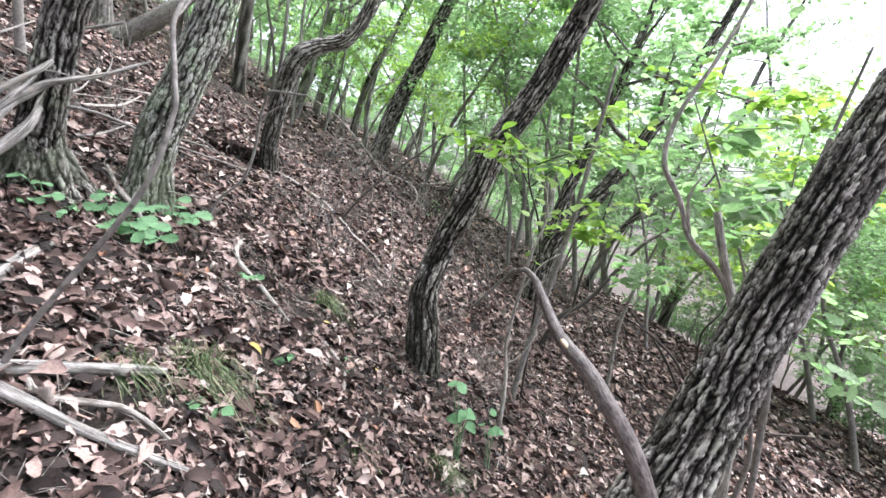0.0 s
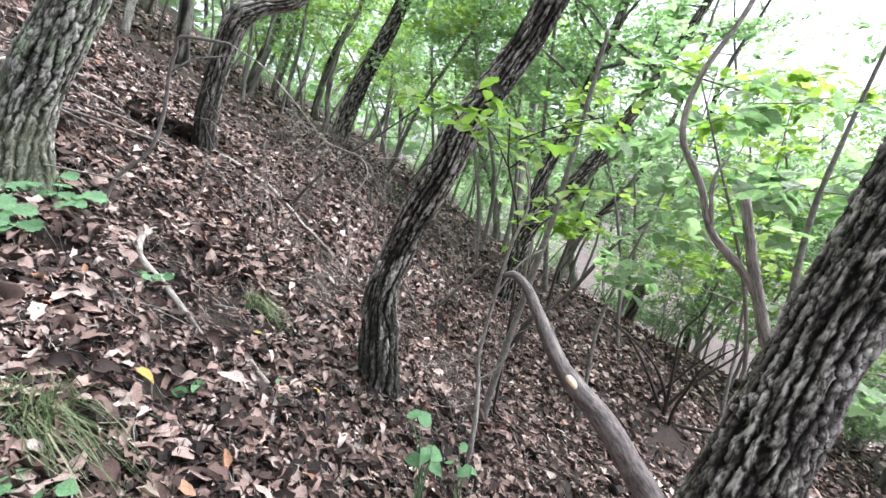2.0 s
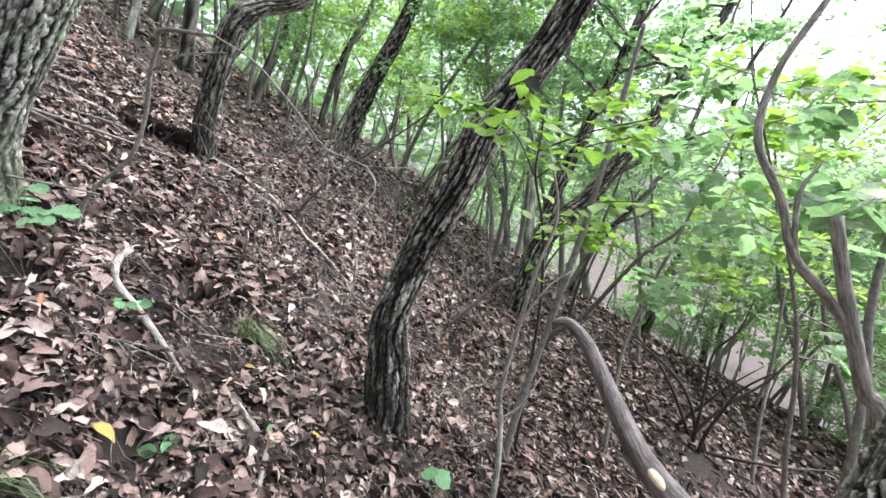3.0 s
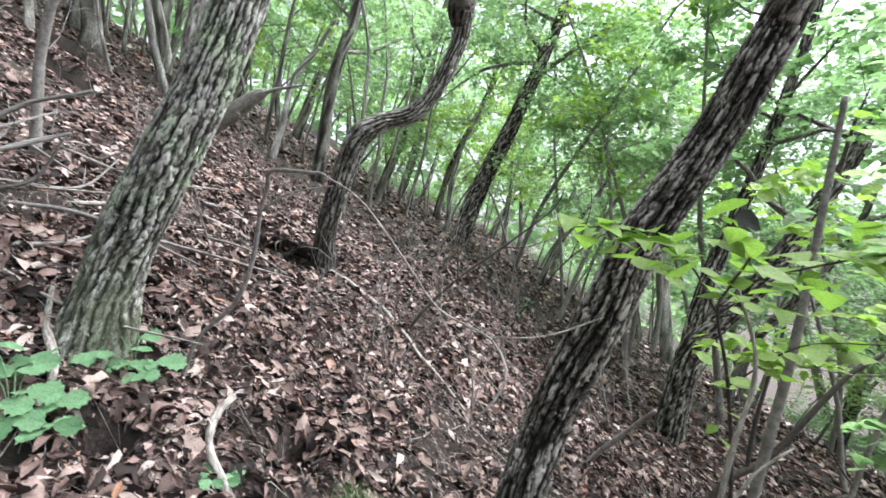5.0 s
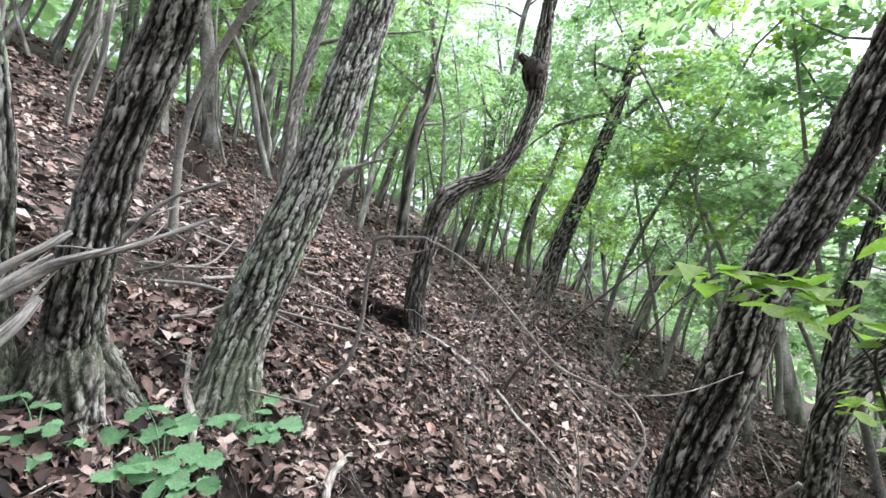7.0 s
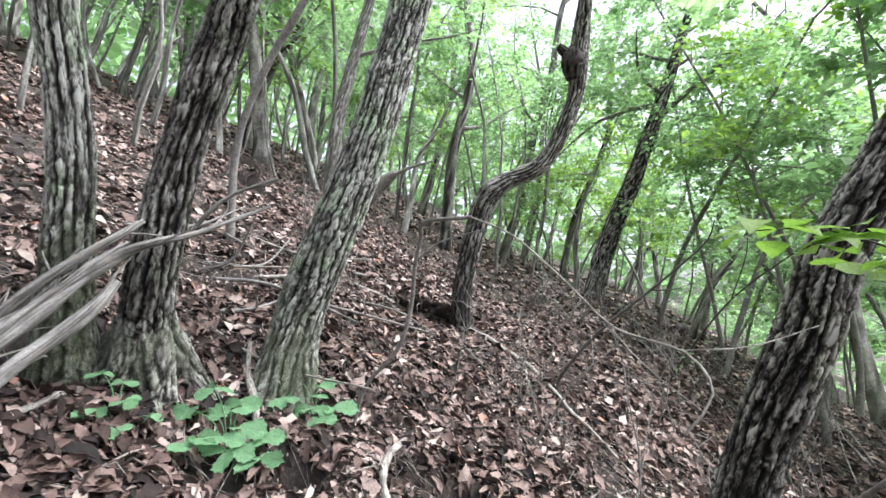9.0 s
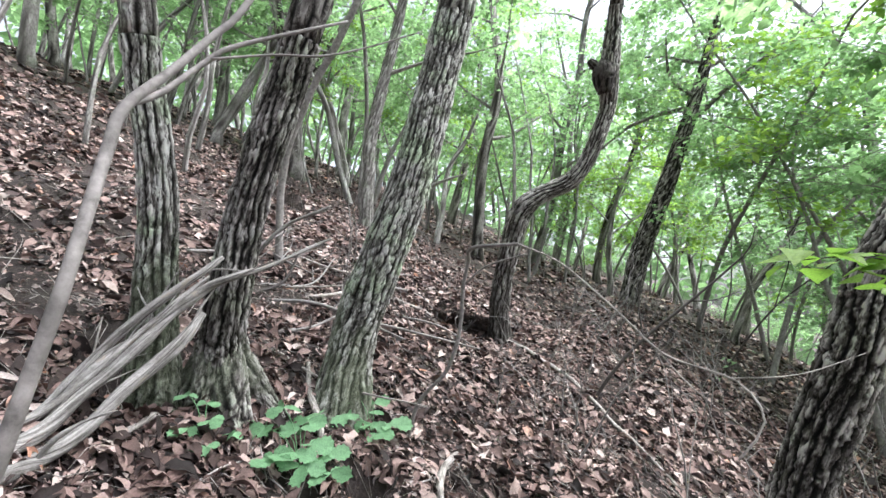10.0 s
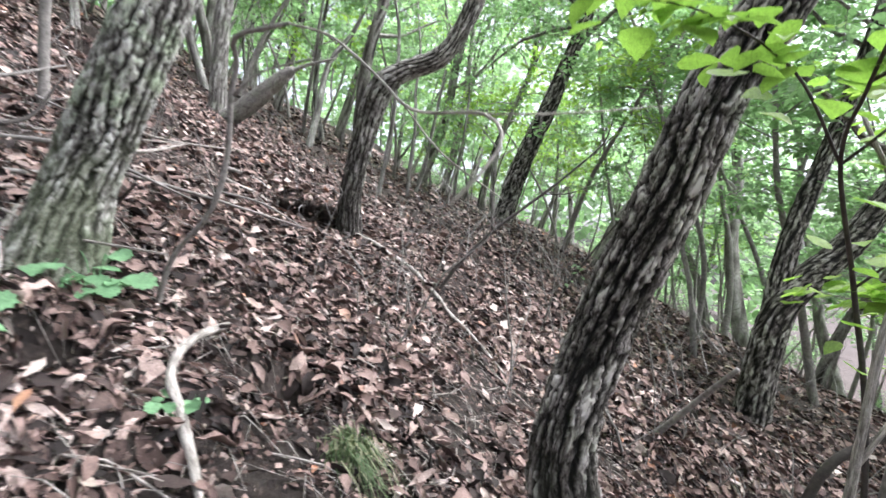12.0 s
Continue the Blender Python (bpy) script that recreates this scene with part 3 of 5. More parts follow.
T5 = [(-1.93, 2.22, 0.95, 0.150), (-1.90, 2.21, 1.12, 0.114), (-1.87, 2.18, 1.27, 0.092), (-1.785, 2.145, 1.49, 0.079), (-1.69, 2.145, 1.80, 0.075), (-1.60, 2.15, 2.02, 0.073), (-1.51, 2.17, 2.25, 0.073), (-1.42, 2.17, 2.44, 0.072)]
dark_oak = woody("tree", "dark furrowed oak trunk with a flared lichened foot", "tree", (-1.9, 2.2, 1.05), [up_from(T5, 5.0)], OAK_CROWN, BARK_DEEP, GREEN_SUN, 21, 0.11, BROAD, "oaks on the slope", 96, 0.011, 0.022, 0.45, detail=len(T5))
for k, (ax, ay, reach, r0) in enumerate([(-0.45, -0.85, 0.27, 0.060), (0.25, -0.90, 0.24, 0.055), (0.85, -0.25, 0.30, 0.058), (0.62, 0.62, 0.30, 0.050), (-0.8, -0.2, 0.26, 0.050)]):
    a, b, c = (-1.885, 2.195), (-1.90 + 0.5 * reach * ax, 2.21 + 0.5 * reach * ay), (-1.90 + reach * ax, 2.21 + reach * ay)
    rows = [(a[0], a[1], 1.36, r0 * 0.6), (a[0] + 0.06 * ax, a[1] + 0.06 * ay, 1.25, r0), (*b, max(gz(*b) + 0.05, 1.06), r0), (*c, gz(*c) - 0.01, r0 * 0.6), (c[0] + 0.10 * ax, c[1] + 0.10 * ay, gz(c[0] + 0.10 * ax, c[1] + 0.10 * ay) - 0.07, r0 * 0.4)]
    q = np.array(rows)
    q[:, :3] -= np.array(dark_oak.location)
    v, f, r = tube(q, 40, 0.012, 0.018, 0.0, 22 + k, 0.3)
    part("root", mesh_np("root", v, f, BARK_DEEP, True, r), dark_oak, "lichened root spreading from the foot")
T6 = [(-2.04, 2.02, 1.05, 0.110), (-2.00, 1.99, 1.30, 0.086), (-1.93, 1.95, 1.63, 0.071), (-1.88, 1.92, 1.83, 0.067), (-1.85, 1.88, 2.03, 0.063), (-1.83, 1.83, 2.23, 0.060), (-1.80, 1.79, 2.38, 0.060)]
woody("tree", "slim grey oak trunk behind fallen branches", "tree", (-2.03, 2.0, 1.15), [up_from(T6, 5.0, (-0.1, 0))], OAK_CROWN, BARK_MOSSY, GREEN_SUN, 31, 0.11, BROAD, "oaks on the slope", 88, 0.011, 0.016, 0.2, detail=len(T6))
T2 = [(-1.92, 5.00, 0.85, 0.140), (-1.87, 4.98, 1.06, 0.106), (-1.835, 4.96, 1.46, 0.090), (-1.70, 4.93, 1.92, 0.092), (-1.56, 4.91, 2.24, 0.100), (-1.40, 4.96, 2.38, 0.082), (-1.12, 5.05, 2.50, 0.072), (-0.93, 5.08, 2.75, 0.070), (-0.78, 5.09, 3.10, 0.069), (-0.73, 5.03, 3.40, 0.088), (-0.66, 4.99, 3.76, 0.064), (-0.62, 4.96, 3.93, 0.060)]
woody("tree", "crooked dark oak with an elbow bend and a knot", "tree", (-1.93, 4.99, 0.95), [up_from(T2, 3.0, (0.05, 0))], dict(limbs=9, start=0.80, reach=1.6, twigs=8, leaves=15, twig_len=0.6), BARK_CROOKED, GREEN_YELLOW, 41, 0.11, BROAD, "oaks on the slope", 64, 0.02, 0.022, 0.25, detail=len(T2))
T3 = [(0.01, 2.80, -0.22, 0.140), (-0.02, 2.82, 0.02, 0.120), (-0.03, 2.85, 0.30, 0.104), (-0.045, 2.88, 0.52, 0.088), (0.055, 2.98, 0.81, 0.086), (0.225, 3.02, 1.20, 0.088), (0.34, 3.06, 1.48, 0.085), (0.48, 3.09, 1.71, 0.084), (0.59, 3.12, 1.89, 0.083), (0.68, 3.12, 2.08, 0.079), (0.78, 3.13, 2.29, 0.077)]
woody("tree", "leaning oak with shaggy plated bark and mossy bent foot", "tree", (0.0, 2.82, -0.1), [up_from(T3, 4.5, (0.3, 0))], OAK_CROWN, BARK_PLATED, GREEN_SUN, 51, 0.11, BROAD, "oaks on the slope", 112, 0.011, 0.026, 0.12, detail=len(T3))
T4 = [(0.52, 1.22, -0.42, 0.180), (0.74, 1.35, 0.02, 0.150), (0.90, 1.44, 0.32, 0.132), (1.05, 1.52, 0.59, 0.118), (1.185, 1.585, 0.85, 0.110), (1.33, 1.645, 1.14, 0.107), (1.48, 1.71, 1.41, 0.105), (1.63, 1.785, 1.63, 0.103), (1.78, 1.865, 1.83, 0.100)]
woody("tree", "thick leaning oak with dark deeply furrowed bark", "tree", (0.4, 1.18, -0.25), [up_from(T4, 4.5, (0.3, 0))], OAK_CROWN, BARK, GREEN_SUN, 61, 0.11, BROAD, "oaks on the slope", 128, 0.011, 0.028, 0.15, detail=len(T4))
T8 = [(1.32, 5.95, -0.85, 0.160), (1.36, 6.00, -0.50, 0.140), (1.54, 6.05, 0.40, 0.125), (1.78, 6.12, 0.76, 0.118), (2.08, 6.20, 1.05, 0.110), (2.42, 6.32, 1.48, 0.100)]
T8b = [(1.50, 6.04, 0.25, 0.10), (1.66, 6.2, 0.95, 0.088), (1.85, 6.35, 1.45, 0.080), (2.08, 6.5, 1.95, 0.07)]
woody("tree", "forked dark oak with two leaning trunks", "tree", (1.35, 6.0, -0.75), [up_from(T8, 4.0, (0.2, 0)), up_from(T8b, 4.0, (0.1, 0))], dict(limbs=10, start=0.5, reach=1.7, twigs=8, leaves=14, twig_len=0.6), BARK, GREEN_SUN, 71, 0.11, BROAD, "oaks on the slope", 48, 0.03, 0.018, 0.15)
T10 = [(-1.36, 8.9, 0.75, 0.20), (-1.28, 9.05, 1.37, 0.17), (-1.00, 9.08, 2.29, 0.16), (-0.60, 9.17, 3.20, 0.14)]
woody("tree", "dark oak trunk leaning downhill in the thicket", "tree", (-1.33, 8.95, 0.85), [up_from(T10, 4.5, (0.2, 0))], dict(limbs=12, start=0.55, reach=2.0, twigs=8, leaves=14, twig_len=0.7), BARK, GREEN_MID, 81, 0.12, OVATE, "oaks on the slope", 40, 0.04, 0.018, 0.15)
T11 = [(-4.66, 6.5, 2.55, 0.13), (-4.63, 6.48, 2.95, 0.11), (-4.51, 6.42, 3.89, 0.10), (-4.27, 6.43, 4.75, 0.09), (-4.0, 6.46, 5.61, 0.08)]
woody("tree", "slim grey oak standing uphill among stems", "tree", (-4.65, 6.5, 2.7), [up_from(T11, 3.5, (0.1, 0))], dict(limbs=12, start=0.4, reach=1.7, twigs=8, leaves=14, twig_len=0.6), BARK_FAR_HAZED, GREEN_MID, 91, 0.12, OVATE, "oaks on the slope", 32, 0.05, 0.014, 0.15)

# ---- forest trees behind, in a few shapes, each set many times ----
def free_places(rng, count, near, far, azimuths, gap, taken):
    """Places on the slope, by distance and bearing from the walk, apart from one another."""
    out = []
    for _ in range(count * 60):
        if len(out) >= count:
            break
        d, a = near + (far - near) * rng.uniform(0, 1) ** 0.7, radians(rng.uniform(*azimuths))
        x, y = -0.1 + d * math.sin(a), 1.0 + d * math.cos(a)
        if all((x - p) ** 2 + (y - q) ** 2 > gap * gap for p, q in taken):
            taken.append((x, y)), out.append((x, y))
    return out


def scatter(kinds, places, rng, lean, sink=0.08, sizes=(0.8, 1.2)):
    """Sets copies of the given things at places, each turned, sized and leaning downhill a little."""
    used = set()
    for i, (x, y) in enumerate(places):
        ob = kinds[i % len(kinds)]
        m = Matrix.Translation((x, y, gz(x, y) - sink)) @ Euler((radians(rng.uniform(-5, 5)), radians(rng.uniform(*lean)), 0)).to_matrix().to_4x4() @ Matrix.Rotation(rng.uniform(0, 6.28), 4, "Z") @ Matrix.Scale(rng.uniform(*sizes), 4)
        if i < len(kinds):
            ob.matrix_basis = m
            used.add(ob)
        else:
            copy_thing(ob, m @ Matrix.Diagonal((1 / ob.scale[0], 1 / ob.scale[1], 1 / ob.scale[2], 1)))


def forest_tree(seed, tall, r, mat, leafmat):
    rng = np.random.default_rng(seed)
    rows = [(0, 0, -0.1, r * 1.35), (0, 0, 0.3, r)]
    p, d = np.array((0, 0, 0.3)), np.array((rng.uniform(-0.2, 0.2), rng.uniform(-0.2, 0.2), 1.0))
    for k in range(7):
        d = d + rng.normal(size=3) * (0.13, 0.13, 0.0)
        d /= np.linalg.norm(d)
        p = p + d * tall / 7
        rows.append((*p, r * (1 - 0.85 * (k + 1) / 7)))
    return woody("tree", "slender grey oak with green crown in the forest", "tree", (0, 0, 0), [rows], dict(limbs=17, start=0.28, reach=tall * 0.25, twigs=8, leaves=12, twig_len=0.75), mat, leafmat, seed, 0.135, SIMPLE, "oaks of the forest", 12, 0.22, 0.012, 0.2)


def sapling(seed, tall, r, leafmat, leaves=13):
    rng = np.random.default_rng(seed)
    rows = limb((0, 0, -0.1), (rng.uniform(-0.15, 0.15), rng.uniform(-0.15, 0.15), 1), tall, r, rng, 0, 0.12, 8)
    return woody("sapling", "thin grey leafy sapling on the forest slope", "sapling", (0, 0, 0), [rows], dict(limbs=11, start=0.42, reach=tall * 0.28, twigs=4, leaves=leaves, twig_len=0.4, rise=0.35), TWIG, leafmat, seed, 0.095, OVATE, "saplings of the forest", 5, 0.3)


def shrub(seed, tall, leafmat, leaves=11):
    rng = np.random.default_rng(seed)
    stems = [limb((rng.uniform(-0.1, 0.1), rng.uniform(-0.1, 0.1), -0.1), (rng.uniform(-0.6, 0.6), rng.uniform(-0.6, 0.6), 1), tall * rng.uniform(0.6, 1.1), rng.uniform(0.008, 0.018), rng, 0.01, 0.16, 6) for _ in range(8)]
    return woody("shrub", "twiggy green shrub with many grey stems", "shrub", (0, 0, 0), stems, dict(limbs=6, start=0.45, reach=0.55, twigs=3, leaves=leaves, twig_len=0.3, rise=0.4), TWIG, leafmat, seed, 0.085, SIMPLE, "shrubs of the forest", 4, 0.3)


def understory(seed, tall, r, leafmat, limbs=17):
    rng = np.random.default_rng(seed)
    rows = limb((0, 0, -0.1), (rng.uniform(-0.2, 0.2), rng.uniform(-0.2, 0.2), 1), tall, r, rng, 0, 0.12, 8)
    return woody("tree", "slender understory tree with layered light green leaves", "tree", (0, 0, 0), [rows], dict(limbs=limbs, start=0.40, reach=1.5, twigs=9, leaves=15, twig_len=0.5, rise=0.12, droop=0.02, spread=0.07), TWIG, leafmat, seed, 0.095, SIMPLE, "understory trees", 7, 0.25)


def pole_thicket(seed, tall, r):
    """A bare-stemmed young tree with a small top."""
    rng = np.random.default_rng(seed)
    rows = limb((0, 0, -0.1), (rng.uniform(-0.12, 0.12), rng.uniform(-0.12, 0.12), 1), tall, r, rng, 0, 0.17, 9)
    return woody("sapling", "tall bare-stemmed grey young tree", "sapling", (0, 0, 0), [rows], dict(limbs=9, start=0.5, reach=tall * 0.2, twigs=4, leaves=12, twig_len=0.5, rise=0.6), BARK_FAR_HAZED, GREEN_SUN, seed, 0.11, SIMPLE, "young trees", 7, 0.25, 0.006)


TAKEN = [(-1.6, 2.6), (-1.9, 2.2), (-2.0, 2.0), (-1.9, 5.0), (0, 2.8), (0.4, 1.2), (1.35, 6), (-1.3, 9), (-4.6, 6.5)]
rng = np.random.default_rng(101)
TREES = [forest_tree(200 + k, h, r, b, g) for k, (h, r, b, g) in enumerate([(8, 0.11, BARK_FAR_HAZED, GREEN_SUN), (9.5, 0.14, BARK_DARK, GREEN_MID), (7, 0.08, BARK_FAR_HAZED, GREEN_YELLOW), (8.5, 0.10, BARK_DARK, GREEN_SUN), (7.5, 0.07, BARK_FAR_HAZED, GREEN_MID), (9, 0.12, BARK_FAR_HAZED, GREEN_SUN), (12.5, 0.15, BARK_FAR_HAZED, GREEN_SUN), (11.5, 0.12, BARK_DARK, GREEN_SUN)])]
# Bearings 100 to 260: unseen trees added behind the walk, for closure and light.
places = free_places(rng, 16, 8.0, 17, (-62, -6), 1.5, TAKEN) + free_places(rng, 8, 10, 18, (-6, 50), 1.5, TAKEN) + free_places(rng, 20, 15, 34, (-65, 4), 2.0, TAKEN) + free_places(rng, 8, 15, 30, (4, 65), 2.5, TAKEN) + free_places(rng, 14, 5.5, 14, (100, 260), 2.5, TAKEN)
places += free_places(rng, 24, 7, 22, (-98, -45), 1.6, TAKEN) + free_places(rng, 10, 9, 16, (8, 66), 1.6, TAKEN)
scatter(TREES, places, rng, (0, 14))
UNDER = [understory(250 + k, h, r, g) for k, (h, r, g) in enumerate([(4.6, 0.035, GREEN_SUN), (5.4, 0.045, GREEN_SUN), (3.8, 0.03, GREEN_SUN), (6.0, 0.05, GREEN_SUN), (5.0, 0.04, GREEN_YELLOW)])]
places = free_places(rng, 21, 8, 14, (10, 64), 1.1, TAKEN) + free_places(rng, 11, 10, 17, (-38, 14), 1.6, TAKEN) + free_places(rng, 8, 9, 15, (-70, -38), 1.5, TAKEN)
places += [(2.4, 7.3), (-0.4, 10.0), (3.4, 6.6)]
scatter(UNDER, places, rng, (0, 18))
for k, (x, y, h) in enumerate([(0.35, 7.7, 7.6), (1.45, 8.3, 8.0), (2.5, 8.9, 8.6), (0.6, 10.2, 8.4)]):
    ob = understory(260 + k, h, 0.038, GREEN_SUN, 28)
    ob.matrix_basis = Matrix.Translation((x, y, gz(x, y) - 0.05)) @ Euler((0, radians(6), 0.9 * k)).to_matrix().to_4x4()
    TAKEN.append((x, y))
SAPLINGS = [sapling(300 + k, h, r, g) for k, (h, r, g) in enumerate([(3.2, 0.022, GREEN_SUN), (4.2, 0.03, GREEN_MID), (2.6, 0.016, GREEN_YELLOW), (3.6, 0.024, GREEN_MID), (5.0, 0.035, GREEN_SUN), (2.2, 0.014, GREEN_SUN)])]
places = free_places(rng, 28, 8.5, 16, (5, 62), 0.9, TAKEN) + free_places(rng, 20, 9.5, 18, (-50, 5), 0.9, TAKEN)
scatter(SAPLINGS, places, rng, (0, 22))
POLES = [pole_thicket(350 + k, h, r) for k, (h, r) in enumerate([(5.5, 0.04), (6.5, 0.05), (4.5, 0.03), (6.0, 0.035), (7.0, 0.06)])]
places = free_places(rng, 34, 7.5, 16, (-60, -10), 0.7, TAKEN) + free_places(rng, 16, 5, 12, (-85, -50), 0.9, TAKEN) + free_places(rng, 12, 11, 20, (-35, 30), 0.8, TAKEN) + free_places(rng, 34, 9, 22, (-76, -32), 0.8, TAKEN)
scatter(POLES, places, rng, (0, 16))
SHRUBS = [shrub(400 + k, h, g) for k, (h, g) in enumerate([(1.6, GREEN_SUN), (2.2, GREEN_SUN), (1.3, GREEN_MID), (2.0, GREEN_SUN)])]
places = free_places(rng, 22, 9.5, 16, (26, 66), 0.9, TAKEN) + free_places(rng, 12, 15, 22, (-45, 22), 1.2, TAKEN)
scatter(SHRUBS, places, rng, (0, 15))
for k, (x, y, h) in enumerate([(1.15, 6.9, 6.6), (1.95, 7.2, 7.4)]):
    ob = understory(270 + k, h, 0.034, GREEN_SUN, 28)
    ob.matrix_basis = Matrix.Translation((x, y, gz(x, y) - 0.05)) @ Euler((0, radians(5), 1.7 * k)).to_matrix().to_4x4()
# far woods: foliage that nobody could count
n = 16000
fa, fd = np.radians(-75 + 95 * rng.uniform(0, 1, n) ** 1.15), rng.uniform(26, 55, n)
FX, FY = fd * np.sin(fa), 1 + fd * np.cos(fa)
clump = vnoise(fa * 14, fd / 6, 55)
FZ = height(FX, FY) + rng.uniform(0, 1, n) ** 0.8 * (6 + 13 * clump)
v, f = leaf_cloud(np.stack([FX, FY, FZ], -1), unit(rng, n), unit(rng, n) * 0.7 + (0, -0.4, 0.6), rng.uniform(0.35, 0.9, n), BROAD, rng)
tagged(new("far_woods", mesh_np("far_woods", v, f, GREEN_SUN, False)), "hazy green woods across the slope", "foliage", kind="stuff")

# ---- saplings and shoots beside the walk ----
def stem_thing(name, label, category, lines, mat, sides=8, step=0.03, knobs=0.25, seed=1, group="", extra=None):
    """A bare stem or branch: its main line is the stem, further lines are side branches."""
    base = np.array(lines[0][0][:3])
    ob = thing(name, label, category, tuple(base), group)
    for k, rows in enumerate(lines):
        q = np.array(rows, float)
        q[:, :3] -= base
        v, f, r = tube(q, sides, step, 0.0, 0.0, seed + k, knobs)
        part("stem" if k == 0 else "side_branch", mesh_np("stem", v, f, mat, True, r), ob)
    return ob


def on_ground(rows, lift=0.0):
    return [(x, y, gz(x, y) + lift + r * 0.6, r) for x, y, r in rows]


for k, (x, y, h, mat) in enumerate([(1.75, 4.05, 3.3, GREEN_YELLOW), (2.75, 3.5, 3.6, GREEN_SUN), (3.6, 4.6, 4.2, GREEN_YELLOW)]):
    r2 = np.random.default_rng(270 + k)
    rows = limb((x, y, gz(x, y) - 0.08), (0.12, 0.05, 1), h, 0.022, r2, 0, 0.10, 8)
    woody("sapling", "slim sapling with broad bright green lobed leaves", "sapling", (x, y, gz(x, y)), [rows], dict(limbs=12, start=0.48, reach=1.05, twigs=5, leaves=9, twig_len=0.4, rise=0.15, droop=0.02, spread=0.05), TWIG, mat, 271 + k, 0.10, LOBED, "lobed-leaf saplings", 8, 0.1)

KNOT = [(-0.775, 5.00, 3.20, 0.060), (-0.77, 4.99, 3.30, 0.098), (-0.765, 4.99, 3.40, 0.104), (-0.76, 5.00, 3.47, 0.060)]
STUB = [(-0.79, 4.96, 3.40, 0.050), (-0.845, 4.93, 3.46, 0.042), (-0.87, 4.92, 3.49, 0.026)]
for ob in [o for o in scene.objects if o.name.startswith("tree") and abs(o.location.x + 1.93) < 0.001 and abs(o.location.y - 4.99) < 0.001]:
    for rows in (KNOT, STUB):
        q = np.array(rows)
        q[:, :3] -= np.array(ob.location)
        v, f, r = tube(q, 24, 0.02, 0.02, 0.0, 78, 0.5)
        part("knot", mesh_np("knot", v, f, BARK_KNOT, True, r), ob, "dark swollen knot")


stem_thing("sapling", "pale broken sapling stub with curved grey branch", "sapling",
           [[(1.449, 1.876, gz(1.449, 1.876) - 0.05, 0.0272), (1.409, 1.908, 0.574, 0.0240), (1.361, 1.948, 0.774, 0.0224), (1.297, 2.012, 1.022, 0.0200), (1.249, 2.060, 1.246, 0.0176)],
            [(1.321, 1.988, 0.910, 0.0144), (1.241, 2.012, 1.014, 0.0144), (1.137, 2.044, 1.118, 0.0136), (1.081, 2.076, 1.278, 0.0128), (1.001, 2.116, 1.438, 0.0120), (1.041, 2.156, 1.646, 0.0112), (1.185, 2.196, 1.902, 0.0104), (1.409, 2.300, 2.334, 0.0072)],
            [(1.137, 2.044, 1.126, 0.0080), (1.097, 2.036, 1.294, 0.0072), (1.129, 2.020, 1.390, 0.0032)]], TWIG_PALE)
stem_thing("sapling", "slim bare grey sapling beside the stub", "sapling",
           [[(2.02, 2.40, gz(2.02, 2.40) - 0.05, 0.020), (1.97, 2.45, 0.42, 0.018), (1.97, 2.53, 0.85, 0.016), (2.03, 2.60, 1.22, 0.014), (2.14, 2.66, 1.57, 0.012), (2.35, 2.75, 2.2, 0.008)]], TWIG)
stem_thing("sapling", "thin pale crooked sapling with bare twigs", "sapling",
           [[(0.47, 2.50, gz(0.47, 2.5) - 0.05, 0.016), (0.50, 2.58, 0.0, 0.013), (0.51, 2.69, 0.144, 0.012), (0.50, 2.72, 0.28, 0.011), (0.55, 2.75, 0.60, 0.010), (0.60, 2.78, 0.85, 0.009), (0.68, 2.86, 1.10, 0.007), (0.62, 2.92, 1.38, 0.005)],
            [(0.51, 2.69, 0.15, 0.006), (0.60, 2.72, 0.20, 0.005), (0.70, 2.78, 0.33, 0.003)],
            [(0.55, 2.75, 0.60, 0.006), (0.66, 2.76, 0.78, 0.005), (0.78, 2.80, 0.86, 0.003)]], TWIG_PALE)
stem_thing("sapling", "straight grey sapling stem behind the leaning oak", "sapling",
           [[(0.62, 2.98, gz(0.62, 2.98) - 0.05, 0.024), (0.68, 3.02, 0.0, 0.022), (0.78, 3.08, 0.40, 0.020), (0.90, 3.15, 0.88, 0.019), (0.98, 3.20, 1.25, 0.017), (1.12, 3.30, 2.1, 0.012)]], TWIG)
stem_thing("dead_branch", "bare dead branch propped on the slope", "branch",
           [[(0.42, 4.62, gz(0.42, 4.62) - 0.03, 0.020), (0.60, 4.50, 0.12, 0.018), (0.80, 4.36, 0.40, 0.014)]], TWIG)
stem_thing("sapling", "dark leaning stem branching low over the slope", "sapling",
           [[(1.22, 4.72, gz(1.22, 4.72) - 0.05, 0.030), (1.40, 4.76, -0.20, 0.027), (1.72, 4.82, 0.03, 0.023), (2.22, 4.94, 0.62, 0.018), (2.57, 4.99, 0.90, 0.014), (3.0, 5.1, 1.5, 0.012)],
            [(1.55, 4.79, -0.10, 0.018), (1.62, 4.85, 0.3, 0.015), (1.80, 4.95, 0.95, 0.011), (2.0, 5.1, 1.6, 0.008)]], TWIG_DARK)
stem_thing("sapling", "grey sapling bending uphill behind the oaks", "sapling",
           [[(-3.10, 3.50, gz(-3.1, 3.5) - 0.08, 0.034), (-3.09, 3.50, 2.20, 0.030), (-3.07, 3.50, 2.45, 0.029), (-2.97, 3.50, 2.78, 0.028), (-2.76, 3.55, 3.22, 0.027), (-2.48, 3.64, 3.72, 0.028), (-2.1, 3.8, 4.6, 0.018)]], TWIG)
